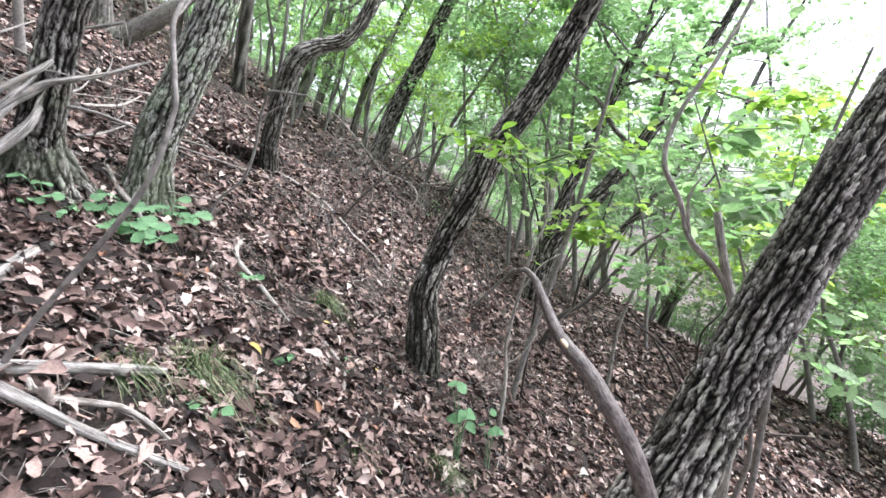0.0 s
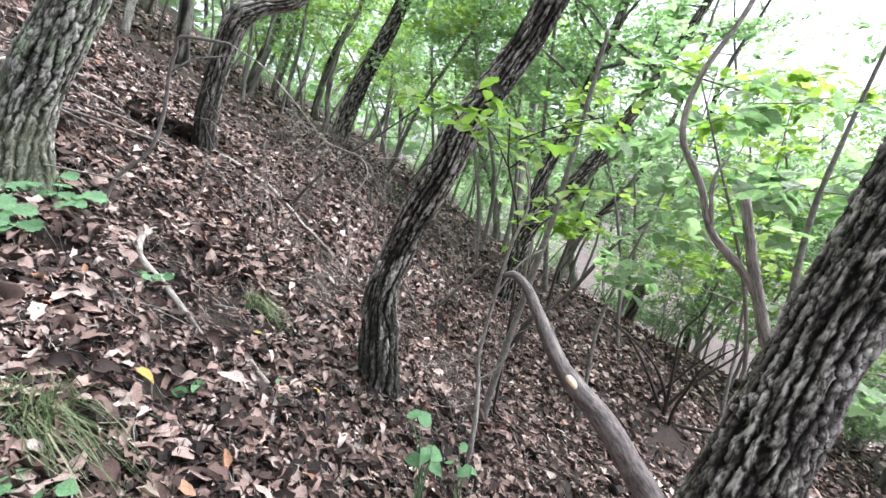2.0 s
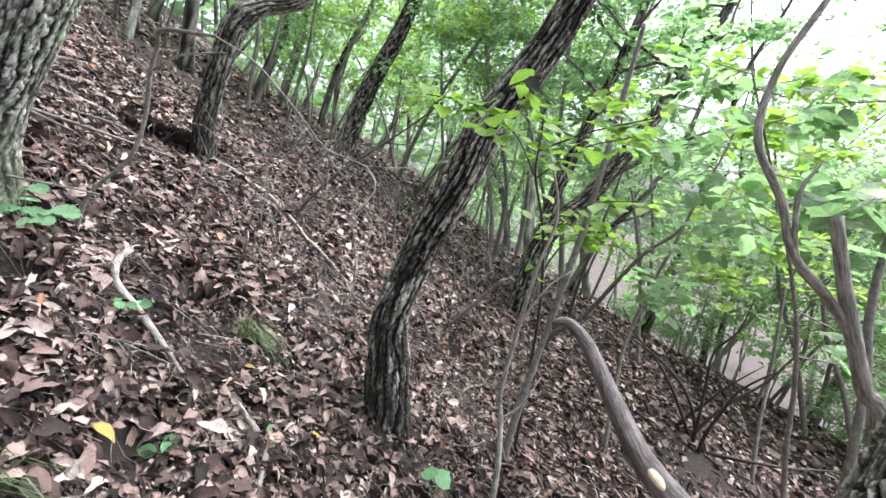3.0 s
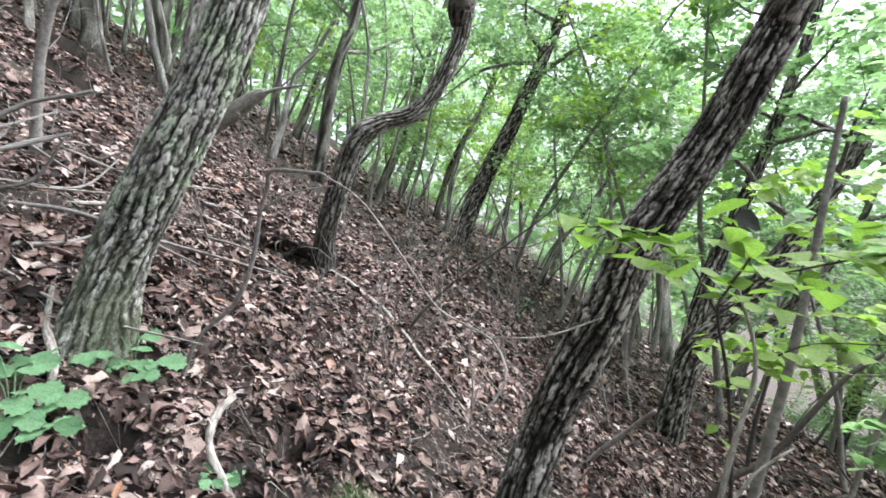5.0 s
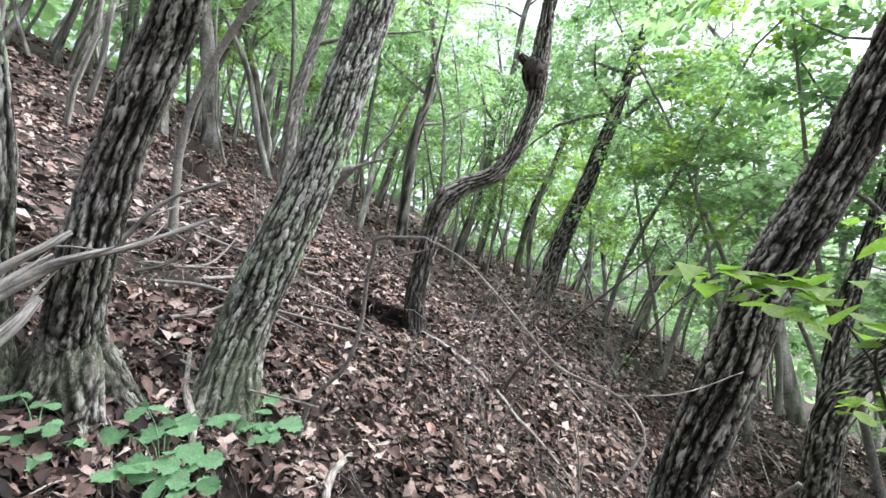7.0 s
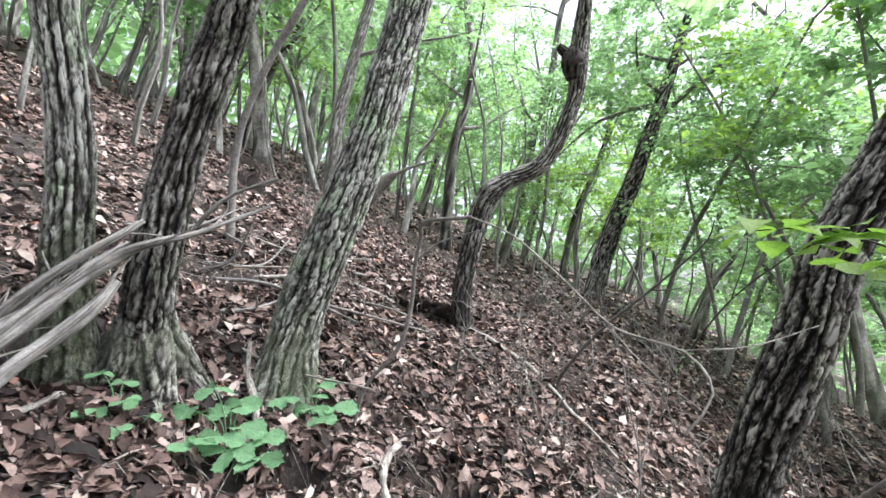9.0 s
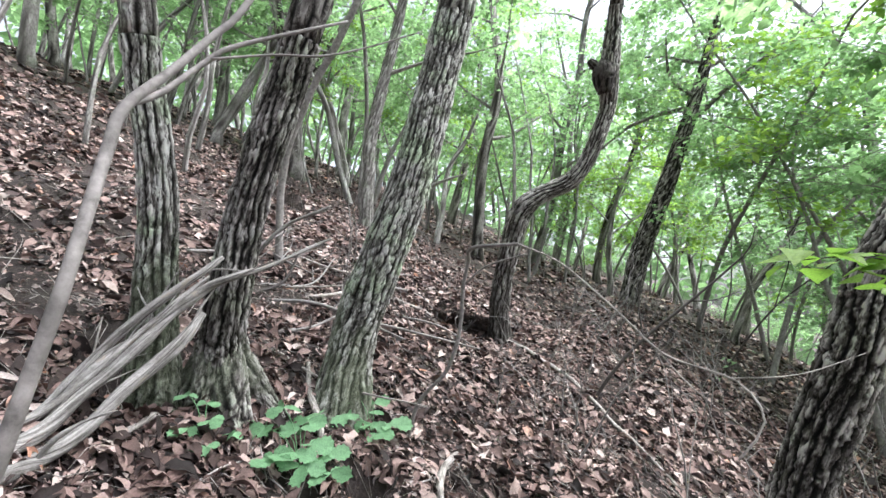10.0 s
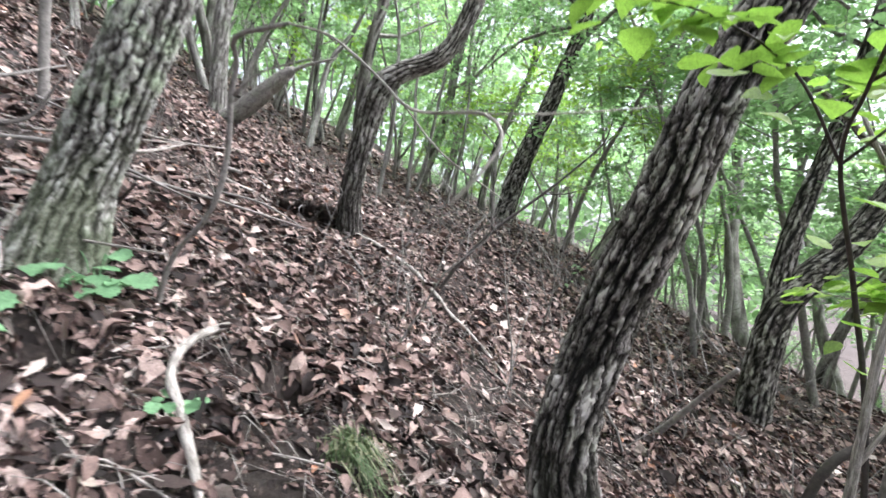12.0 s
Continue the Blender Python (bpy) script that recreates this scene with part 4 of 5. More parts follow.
stem_thing("dead_tree", "broken weathered trunk leaning low behind the oaks", "tree",
           [[(-4.50, 6.38, gz(-4.5, 6.38) - 0.05, 0.13), (-4.30, 6.40, 2.62, 0.115), (-3.95, 6.42, 2.82, 0.105), (-3.60, 6.44, 3.05, 0.085), (-3.45, 6.44, 3.12, 0.045)],
            [(-3.60, 6.44, 3.05, 0.03), (-3.3, 6.45, 3.15, 0.022), (-2.9, 6.5, 3.22, 0.012)]], BARK_DARK, 16, 0.05, 0.4)
stem_thing("dead_branch", "thin dark crooked branch rising from the slope", "branch",
           [[(-1.06, 4.56, gz(-1.06, 4.56) - 0.03, 0.016), (-1.02, 4.57, 0.62, 0.015), (-0.84, 4.63, 0.87, 0.013), (-0.61, 4.72, 1.12, 0.012), (-0.28, 4.84, 1.39, 0.010), (-0.02, 4.90, 1.61, 0.008), (0.12, 4.92, 1.75, 0.006), (0.17, 4.92, 1.89, 0.003)],
            [(-0.61, 4.72, 1.12, 0.007), (-0.62, 4.8, 1.45, 0.005), (-0.5, 4.85, 1.85, 0.003)],
            [(-0.28, 4.84, 1.39, 0.006), (-0.1, 4.9, 1.4, 0.004), (0.15, 5.0, 1.5, 0.002)]], TWIG_DARK, 7, 0.03, 0.3, 5)
# the arching sapling with its long bare pale twig
stem_thing("sapling", "thin arching brown sapling with long bare twig", "sapling",
           [[(-1.44, 2.82, gz(-1.44, 2.82) - 0.04, 0.010), (-1.36, 2.82, 0.98, 0.009), (-1.20, 2.82, 1.14, 0.009), (-1.13, 2.82, 1.32, 0.009), (-1.09, 2.79, 1.50, 0.009), (-1.05, 2.77, 1.60, 0.0085), (-1.00, 2.71, 1.652, 0.008), (-0.78, 2.66, 1.642, 0.006)],
            [(-1.08, 2.79, 1.51, 0.005), (-0.98, 2.80, 1.58, 0.004), (-0.82, 2.84, 1.62, 0.003)]], TWIG)
stem_thing("dead_branch", "long pale bare twig arching over the slope", "branch",
           [[(-0.78, 2.66, 1.642, 0.0034), (-0.60, 2.57, 1.55, 0.0032), (-0.40, 2.40, 1.385, 0.0030), (-0.28, 2.30, 1.278, 0.0028), (-0.137, 2.20, 1.235, 0.0026), (-0.10, 2.12, 1.172, 0.0024), (-0.15, 2.09, 1.105, 0.0024)],
            [(-0.31, 2.33, 1.30, 0.0016), (-0.22, 2.27, 1.20, 0.0016), (-0.11, 2.20, 1.12, 0.0010)],
            [(-0.15, 2.21, 1.238, 0.0016), (-0.02, 2.26, 1.245, 0.0014), (0.12, 2.38, 1.28, 0.0010)]], TWIG_PALE)
# overhanging grey branch by the path, forked
stem_thing("sapling", "smooth grey sapling forking above the path", "sapling",
           [[(-1.12, 1.10, gz(-1.12, 1.10) - 0.04, 0.0087), (-0.98, 1.13, 0.88, 0.0080), (-0.74, 1.16, 1.20, 0.0072), (-0.67, 1.19, 1.40, 0.0067), (-0.675, 1.21, 1.48, 0.0065), (-0.695, 1.24, 1.59, 0.0065), (-0.70, 1.255, 1.64, 0.0065), (-0.70, 1.30, 1.70, 0.0054), (-0.70, 1.35, 1.77, 0.0050), (-0.69, 1.40, 1.85, 0.0047), (-0.66, 1.5, 2.1, 0.0033)],
            [(-0.70, 1.25, 1.64, 0.0040), (-0.70, 1.29, 1.67, 0.0040), (-0.69, 1.34, 1.73, 0.0037), (-0.67, 1.37, 1.76, 0.0033), (-0.61, 1.51, 1.85, 0.0020)],
            [(-0.68, 1.34, 1.73, 0.0017), (-0.65, 1.41, 1.76, 0.0017), (-0.61, 1.46, 1.77, 0.0017), (-0.58, 1.53, 1.81, 0.0013), (-0.52, 1.58, 1.84, 0.0010)]], TWIG, 10, 0.012, 0.15)

# arching dark bush on the lower slope
rng = np.random.default_rng(640)
for k in range(7):
    bx, by = 3.0 + rng.normal() * 0.08, 4.8 + rng.normal() * 0.08
    stem_thing("shrub", "bare dark arching shrub stem", "shrub", [limb((bx, by, gz(bx, by) - 0.05), (rng.uniform(-0.5, 1.1), rng.uniform(-0.5, 0.3), 1), rng.uniform(1.1, 1.9), 0.022, rng, 0.10, 0.15, 6)], TWIG_DARK, 6, 0.08, 0.2, 640 + k, "bare shrub stems")

# ---- walking stick, its foot set in the soil ----
STICK = [(0.95, 0.92, gz(0.95, 0.92) - 0.06, 0.034), (0.70, 1.20, 0.42, 0.031), (0.56, 1.35, 0.69, 0.0285), (0.47, 1.45, 0.79, 0.0235), (0.44, 1.48, 0.825, 0.021), (0.40, 1.56, 0.91, 0.016), (0.37, 1.61, 0.97, 0.0127), (0.335, 1.63, 0.995, 0.010), (0.31, 1.63, 0.985, 0.007)]
stick = stem_thing("walking_stick", "smooth purple-brown wooden stick with a cut knot", "stick", [STICK], STICKBARK, 20, 0.012, 0.10)
knot = bmesh.new()
bmesh.ops.create_uvsphere(knot, u_segments=16, v_segments=8, radius=1)
bmesh.ops.transform(knot, matrix=Matrix.Translation(Vector((0.462, 1.443, 0.803)) - stick.location) @ Euler((radians(35), 0, radians(38))).to_matrix().to_4x4() @ Matrix.Diagonal((0.016, 0.027, 0.009, 1)), verts=knot.verts)
km = bpy.data.meshes.new("cut_knot")
knot.to_mesh(km), knot.free()
km.materials.append(CUTWOOD)
part("cut_knot", km, stick, "pale fresh-cut knot")

# ---- fallen branches and roots ----
LOGS = [
    ("weathered grey fallen branch leaning on a trunk", [(-1.80, 1.20, gz(-1.80, 1.20) + 0.02, 0.024), (-1.87, 1.50, gz(-1.87, 1.50) + 0.03, 0.023), (-1.88, 1.641, 1.172, 0.018), (-1.835, 1.745, 1.315, 0.016), (-1.747, 1.846, 1.447, 0.014), (-1.663, 1.966, 1.565, 0.011), (-1.65, 2.024, 1.616, 0.008)]),
    ("thick weathered grey fallen branch against a trunk", [(-1.64, 1.12, gz(-1.64, 1.12) + 0.02, 0.030), (-1.72, 1.45, gz(-1.72, 1.45) + 0.03, 0.029), (-1.742, 1.604, 1.062, 0.025), (-1.72, 1.758, 1.188, 0.022), (-1.67, 1.905, 1.339, 0.017), (-1.668, 1.97, 1.42, 0.011)]),
    ("thin forked fallen branch among the oaks", [(-1.84, 1.60, gz(-1.84, 1.6) + 0.015, 0.022), (-1.829, 1.693, 1.22, 0.021), (-1.763, 1.826, 1.361, 0.019), (-1.668, 1.972, 1.50, 0.016), (-1.604, 2.046, 1.547, 0.013), (-1.552, 2.16, 1.591, 0.009), (-1.445, 2.351, 1.698, 0.005)]),
    ("grey split branch between two fallen branches", [(-1.76, 1.30, gz(-1.76, 1.30) + 0.02, 0.020), (-1.80, 1.55, 1.09, 0.020), (-1.79, 1.70, 1.21, 0.018), (-1.735, 1.83, 1.35, 0.015), (-1.69, 1.93, 1.46, 0.009)]),
    ("slim bent branch resting over the others", [(-1.86, 1.42, gz(-1.86, 1.42) + 0.02, 0.010), (-1.84, 1.62, 1.165, 0.010), (-1.76, 1.80, 1.35, 0.009), (-1.70, 1.93, 1.49, 0.008), (-1.72, 2.02, 1.55, 0.005)]),
    ("pale bare fallen stick", [(-2.30, 2.40, gz(-2.3, 2.4) + 0.02, 0.008), (-2.06, 2.58, 1.80, 0.009), (-1.86, 2.78, 1.96, 0.007)]),
]
for k, (label, rows) in enumerate(LOGS):
    r2 = np.random.default_rng(30 + k)
    twigs = []
    for f in (0.35, 0.6, 0.85):
        w = at_fraction(rows, f)
        twigs.append(limb(w[:3], (r2.uniform(-0.5, 0.5), r2.uniform(0.2, 0.8), r2.uniform(0.1, 0.7)), r2.uniform(0.12, 0.35), w[3] * 0.35, r2, 0.02, 0.2, 4))
    stem_thing("fallen_branch", label, "branch", [rows] + twigs, DEADWOOD, 18, 0.012, 0.75, 20 + k, "fallen branches")
GROUND_STICKS = [
    ("pale crooked root crossing the leaf litter", [(-1.25, 2.98, 0.012), (-1.21, 2.76, 0.016), (-1.13, 2.61, 0.015), (-0.99, 2.51, 0.014), (-0.86, 2.43, 0.011), (-0.74, 2.34, 0.007)], TWIG_PALE),
    ("split weathered log lying in leaves", [(-1.16, 0.99, 0.022), (-1.08, 1.11, 0.022), (-0.98, 1.25, 0.021), (-0.87, 1.46, 0.013)], DEADWOOD),
    ("long grey stick lying in leaves", [(-1.18, 1.04, 0.017), (-1.04, 1.07, 0.016), (-0.92, 1.10, 0.015), (-0.77, 1.11, 0.013), (-0.63, 1.16, 0.009)], DEADWOOD),
    ("thin grey stick across a longer one", [(-1.06, 1.16, 0.008), (-0.98, 1.12, 0.009), (-0.83, 1.22, 0.008), (-0.66, 1.21, 0.005)], TWIG_PALE),
    ("short cut grey stick on the litter", [(-1.32, 1.26, 0.020), (-1.38, 1.45, 0.021), (-1.45, 1.62, 0.020), (-1.48, 1.75, 0.017)], DEADWOOD),
    ("pale broken stick before a hollow", [(-1.77, 1.76, 0.009), (-1.81, 1.85, 0.010), (-1.86, 1.95, 0.010), (-1.98, 2.06, 0.010)], TWIG_PALE),
    ("pale root beside the lichened oak", [(-1.55, 2.40, 0.011), (-1.63, 2.47, 0.014), (-1.79, 2.57, 0.014), (-1.93, 2.70, 0.010)], TWIG_PALE),
    ("long thin dead stick below the crooked oak", [(-1.75, 4.9, 0.018), (-1.40, 4.72, 0.018), (-1.05, 4.55, 0.016), (-0.7, 4.35, 0.012), (-0.4, 4.2, 0.007)], TWIG_PALE),
    ("weathered stick at the bank's edge", [(-2.75, 4.55, 0.016), (-2.45, 4.86, 0.018), (-2.15, 4.97, 0.016), (-1.98, 5.02, 0.010)], TWIG),
    ("forked grey stick at the bank's edge", [(-2.55, 4.30, 0.012), (-2.32, 4.62, 0.013), (-2.20, 4.92, 0.010)], TWIG_PALE),
    ("bare stick lying downhill of the crooked oak", [(-2.15, 4.45, 0.009), (-1.9, 4.2, 0.010), (-1.7, 3.9, 0.007)], TWIG_PALE),
    ("pale curled root by the grass", [(-0.55, 2.35, 0.010), (-0.42, 2.25, 0.011), (-0.38, 2.08, 0.008)], TWIG_PALE),
]
for k, (label, rows, mat) in enumerate(GROUND_STICKS):
    fine = spline([(x, y, 0, r) for x, y, r in rows], 0.12)
    stem_thing("fallen_branch", label, "branch", [on_ground([(a, b, r) for a, b, _, r in fine], 0.038)], mat, 10, 0.02, 0.4, 40 + k, "fallen branches")
r2 = np.random.default_rng(75)
for k in range(16):
    x, y, a, L = r2.uniform(-3.3, -2.15), r2.uniform(2.5, 4.0), r2.uniform(-0.4, 2.6), r2.uniform(0.4, 1.1)
    r = r2.uniform(0.005, 0.014)
    ends = [(x, y), (x + 0.5 * L * math.cos(a) + r2.normal() * 0.04, y + 0.5 * L * math.sin(a) + r2.normal() * 0.04), (x + L * math.cos(a), y + L * math.sin(a))]
    lifts = (0.02, r2.uniform(0.05, 0.16), r2.uniform(0.05, 0.35))
    rows = [(p, q, gz(p, q) + h, r * s) for (p, q), h, s in zip(ends, lifts, (1, 0.85, 0.4))]
    twig = limb(at_fraction(rows, 0.55)[:3], (r2.normal(), r2.normal(), 0.8), L * 0.35, r * 0.5, r2, 0.02, 0.2, 4)
    stem_thing("fallen_branch", "bare brown branch in the brush pile uphill", "branch", [rows, twig], (TWIG, TWIG_GREY, TWIG_PALE, TWIG_DARK)[k % 4], 7, 0.05, 0.3, 90 + k, "brush pile")
# exposed roots round the crooked oak's hollow
ROOTS = []
for k in range(6):
    a = radians(150 + 38 * k)
    ROOTS.append(on_ground([(-1.93 + 0.06 * math.cos(a), 4.97 + 0.06 * math.sin(a), 0.03), (-1.93 + 0.22 * math.cos(a + 0.2), 4.97 + 0.22 * math.sin(a + 0.2), 0.022), (-1.93 + 0.45 * math.cos(a), 4.97 + 0.45 * math.sin(a), 0.012)], 0.03))
for rows in ROOTS:
    stem_thing("root", "exposed dark root of the crooked oak", "root", [rows], TWIG_DARK, 8, 0.03, 0.3, 60, "roots")

def overhang():
    """A root mat of soil that juts over the hollow beside the crooked oak."""
    ob = thing("soil_overhang", "overhanging dark soil and root mat above a hollow", "bank", (-2.28, 4.95, gz(-2.28, 5.15)), kind="structure")
    base = np.array(ob.location)
    u, w = np.linspace(0, 1, 34), np.linspace(0, 1, 12)
    U, Wd = np.meshgrid(u, w)
    X = -2.72 + 0.80 * U
    lip = np.interp(X, (-2.7, -2.3, -1.92), (1.44, 1.365, 1.29))
    edge = 4.76 + 0.10 * U + 0.12 * (vnoise(U * 9, U * 0, 5) - 0.5) + 0.05 * (vnoise(U * 30, U * 0, 6) - 0.5)
    Y = edge + (5.30 - edge) * Wd
    Z = lip + (height(X, Y) - lip + 0.01) * Wd ** 0.8 + 0.035 * (vnoise(X / 0.07, Y / 0.07, 8) - 0.5)
    top = np.stack([X, Y, Z], -1).reshape(-1, 3)
    low = np.stack([X, Y + 0.015, Z - 0.03 - 0.05 * Wd - 0.02 * vnoise(X / 0.06, Y / 0.06, 9)], -1).reshape(-1, 3)
    n, c = len(top), 34
    i = (np.arange(11)[:, None] * c + np.arange(33)[None]).ravel()
    quads = [np.stack([i, i + 1, i + c + 1, i + c], -1), np.stack([i + n + c, i + n + c + 1, i + n + 1, i + n], -1)]
    for ring in (np.arange(c), np.arange(c)[::-1] + 11 * c, np.arange(12)[::-1] * c, np.arange(12) * c + 33):
        quads.append(np.stack([ring[:-1], ring[:-1] + n, ring[1:] + n, ring[1:]], -1))
    part("soil", mesh_np("soil", np.vstack([top, low]) - base, np.vstack(quads), SOIL), ob)
    r = np.random.default_rng(77)
    pick = top[r.integers(c, 9 * c, 420)]
    lv, lf = leaf_cloud(pick - base + r.uniform(0.0, 0.03, (420, 1)) * (0, 0, 1), unit(r, 420), unit(r, 420) * 0.4 + (0.3, -0.2, 1), r.uniform(0.03, 0.09, 420), DRY[2], r)
    tagged(part("leaves", mesh_np("leaves", lv, lf, LITTER, True), ob), kind="stuff")
    for k in range(14):
        a = top[r.integers(2, 32)] - base
        rows = [(*(a + (0, 0.05, -0.02)), 0.005), (*(a + (r.normal() * 0.03, -0.03, -0.05)), 0.004), (*(a + (r.normal() * 0.07, -0.05 + r.normal() * 0.03, -0.20)), 0.002)]
        v, f, rr = tube(rows, 5, 0.03)
        part("root", mesh_np("root", v, f, (TWIG_DARK, TWIG)[k % 2], True, rr), ob, "thin hanging root")


overhang()

# ---- thin dead twigs standing and lying over the litter ----
rng = np.random.default_rng(500)
bits = []
for _ in range(800):
    x, y = rng.uniform(-4.5, 1.6), rng.uniform(0.9, 7.5)
    a, L = rng.uniform(0, 6.28), rng.uniform(0.12, 0.5)
    z = gz(x, y) + 0.02
    x2, y2 = x + L * math.cos(a), y + L * math.sin(a)
    xm, ym = (x + x2) / 2 + rng.normal() * 0.04, (y + y2) / 2 + rng.normal() * 0.04
    r = rng.uniform(0.0012, 0.0045)
    bits.append(tube([(x, y, z, r), (xm, ym, gz(xm, ym) + rng.uniform(0.02, 0.05), r), (x2, y2, gz(x2, y2) + rng.uniform(0.01, 0.07), r * 0.5)], 4, 0.06))
v, f, r = join(bits)
tagged(new("dead_twigs", mesh_np("dead_twigs", v, f, TWIG_PALE, True, r)), "thin dead twigs strewn over brown leaves", "twigs", kind="stuff")
bits = []
for k in range(190):
    x, y = (rng.uniform(-5.5, 2.8), rng.uniform(3.3, 11.0)) if k % 2 else (rng.uniform(-1.4, 2.2), rng.uniform(3.6, 8.5))
    if (x > -2.4 and y < 3.6) or x > 1.0 and y < 6.5:
        continue
    z = gz(x, y)
    L = rng.uniform(0.3, 1.3)
    rows = limb((x, y, z - 0.03), (rng.uniform(-0.2, 0.7), rng.uniform(-0.3, 0.3), 1), L, rng.uniform(0.003, 0.009), rng, 0.02, 0.22, 5)
    bits.append(tube(rows, 4, 0.15))
    for _ in range(3):
        w = at_fraction(rows, rng.uniform(0.3, 0.9))
        bits.append(tube(limb(w[:3], (rng.uniform(-1, 1), rng.uniform(-1, 1), 0.8), L * 0.4, 0.003, rng, 0.02, 0.25, 4), 4, 0.15))
v, f, r = join(bits)
tagged(new("dry_undergrowth", mesh_np("dry_undergrowth", v, f, TWIG_GREY, True, r)), "bare grey undergrowth twigs standing in the litter", "undergrowth", kind="stuff")


bits = []
for _ in range(2600):
    x, y = rng.uniform(-2.6, 1.2), rng.uniform(0.8, 4.6)
    a, L = rng.uniform(0, 6.28), rng.uniform(0.05, 0.16)
    x2, y2 = x + L * math.cos(a), y + L * math.sin(a)
    xm, ym = (x + x2) / 2 + rng.normal() * 0.015, (y + y2) / 2 + rng.normal() * 0.015
    r = rng.uniform(0.0007, 0.0018)
    bits.append(tube([(x, y, gz(x, y) + rng.uniform(0.02, 0.05), r), (xm, ym, gz(xm, ym) + rng.uniform(0.03, 0.07), r), (x2, y2, gz(x2, y2) + rng.uniform(0.015, 0.06), r * 0.6)], 3, 0.2))
v, f, r = join(bits)
tagged(new("leaf_stalks", mesh_np("leaf_stalks", v, f, TWIG_PALE, True, r)), "fine dry leaf stalks and straws in the litter", "stalks", kind="stuff")

# ---- leafy sprays near the path ----
def leafy_branch(label, lines, leaves, mat, seed, size, shape=BROAD, dark=None):
    rng = np.random.default_rng(seed)
    base = np.array(lines[0][0][:3])
    ob = thing("leafy_branch", label, "branch", tuple(base))
    for k, rows in enumerate(lines):
        q = np.array(rows, float)
        q[:, :3] -= base
        v, f, r = tube(q, 6, 0.03)
        part("twig", mesh_np("twig", v, f, TWIG_DARK, True, r), ob)
        for _ in range(leaves[k]):
            t = at_fraction(q, rng.uniform(0.25, 1.0))
            a = rng.uniform(0, 6.28)
            s = size * rng.uniform(0.6, 1.15)
            P = t[:3] + rng.normal(size=3) * (0.05, 0.05, 0.03)
            lv, lf = leaf_cloud(P[None], np.array([[math.cos(a), math.sin(a), rng.uniform(-0.45, 0.1)]]), np.array([[rng.normal() * 0.3, rng.normal() * 0.3 - 0.25, 1]]), np.array([s]), shape, rng)
            part("leaf", mesh_np("leaf", lv, lf, mat, True), ob)
    if dark:
        lv, lf = leaf_cloud(np.array([dark]) - base, np.array([[0.9, 0.1, -0.35]]), np.array([[0.1, -0.95, 0.35]]), np.array([0.058]), BROAD, rng)
        part("leaf", mesh_np("leaf", lv, lf, DARK_LEAF, True), ob, "blackened leaf")
    return ob


leafy_branch("broad yellow-green leaves on thin dark twigs", [
    [(0.72, 3.10, gz(0.72, 3.1) - 0.03, 0.009), (0.74, 3.10, 0.5, 0.008), (0.70, 3.10, 0.95, 0.007), (0.55, 2.85, 1.25, 0.005), (0.48, 2.60, 1.36, 0.004), (0.40, 2.30, 1.46, 0.003), (0.28, 2.10, 1.51, 0.002)],
    [(0.55, 2.85, 1.25, 0.004), (0.40, 2.70, 1.42, 0.003), (0.20, 2.56, 1.50, 0.002), (0.02, 2.45, 1.50, 0.0015)],
    [(0.48, 2.60, 1.36, 0.004), (0.62, 2.45, 1.44, 0.003), (0.80, 2.35, 1.50, 0.002)],
    [(0.55, 2.85, 1.25, 0.004), (0.72, 2.80, 1.40, 0.003), (0.95, 2.75, 1.48, 0.002)],
    [(0.70, 3.10, 0.95, 0.004), (0.85, 2.95, 1.15, 0.003), (1.05, 2.85, 1.20, 0.002)]], [34, 40, 26, 26, 18], GREEN_YELLOW, 601, 0.085, BROAD, (0.29, 2.12, 1.525))
leafy_branch("thin dark shoot with small green leaves", [
    [(-0.25, 6.30, gz(-0.25, 6.3) - 0.03, 0.012), (-0.1, 6.2, 0.7, 0.010), (0.35, 6.1, 1.3, 0.008), (0.9, 6.0, 1.75, 0.005)],
    [(0.35, 6.1, 1.3, 0.006), (0.5, 6.0, 1.8, 0.004), (0.45, 6.0, 2.3, 0.003)]], [30, 30], GREEN_MID, 602, 0.08, OVATE)


# ---- herbs, seedlings and grass ----
def herb(label, x, y, tall, spread, count, size, mat, seed, shape=LEAFLET):
    rng = np.random.default_rng(seed)
    z = gz(x, y)
    ob = thing("herb", label, "plant", (x, y, z), "green herbs in the litter")
    for k in range(count):
        a = k * 2.4 + rng.uniform(-0.4, 0.4)
        d = spread * math.sqrt((k + 0.5) / count)
        tip = np.array((d * math.cos(a), d * math.sin(a) * 0.8, 0))
        tip[2] = gz(x + tip[0], y + tip[1]) - z + tall * rng.uniform(0.6, 1.1)
        v, f, r = tube([(0.01 * math.cos(a), 0.01 * math.sin(a), -0.02, 0.0025), (*(tip * (0.4, 0.4, 0.7)), 0.002), (*tip, 0.0015)], 4, 0.03)
        part("stem", mesh_np("stem", v, f, GREEN_HERB, True, r), ob)
        for j in range(3 if shape is LEAFLET else 1):
            b = a + (j - 1) * 1.5 + rng.uniform(-0.2, 0.2)
            lv, lf = leaf_cloud(tip[None], np.array([[math.cos(b), math.sin(b), rng.uniform(-0.35, 0.1)]]), np.array([[rng.normal() * 0.3 + 0.15, rng.normal() * 0.3 - 0.75, 0.8]]), np.array([size * rng.uniform(0.75, 1.15) * (1.15 if j == 1 else 0.9)]), shape, rng)
            part("leaf", mesh_np("leaf", lv, lf, mat, True), ob)
    return ob


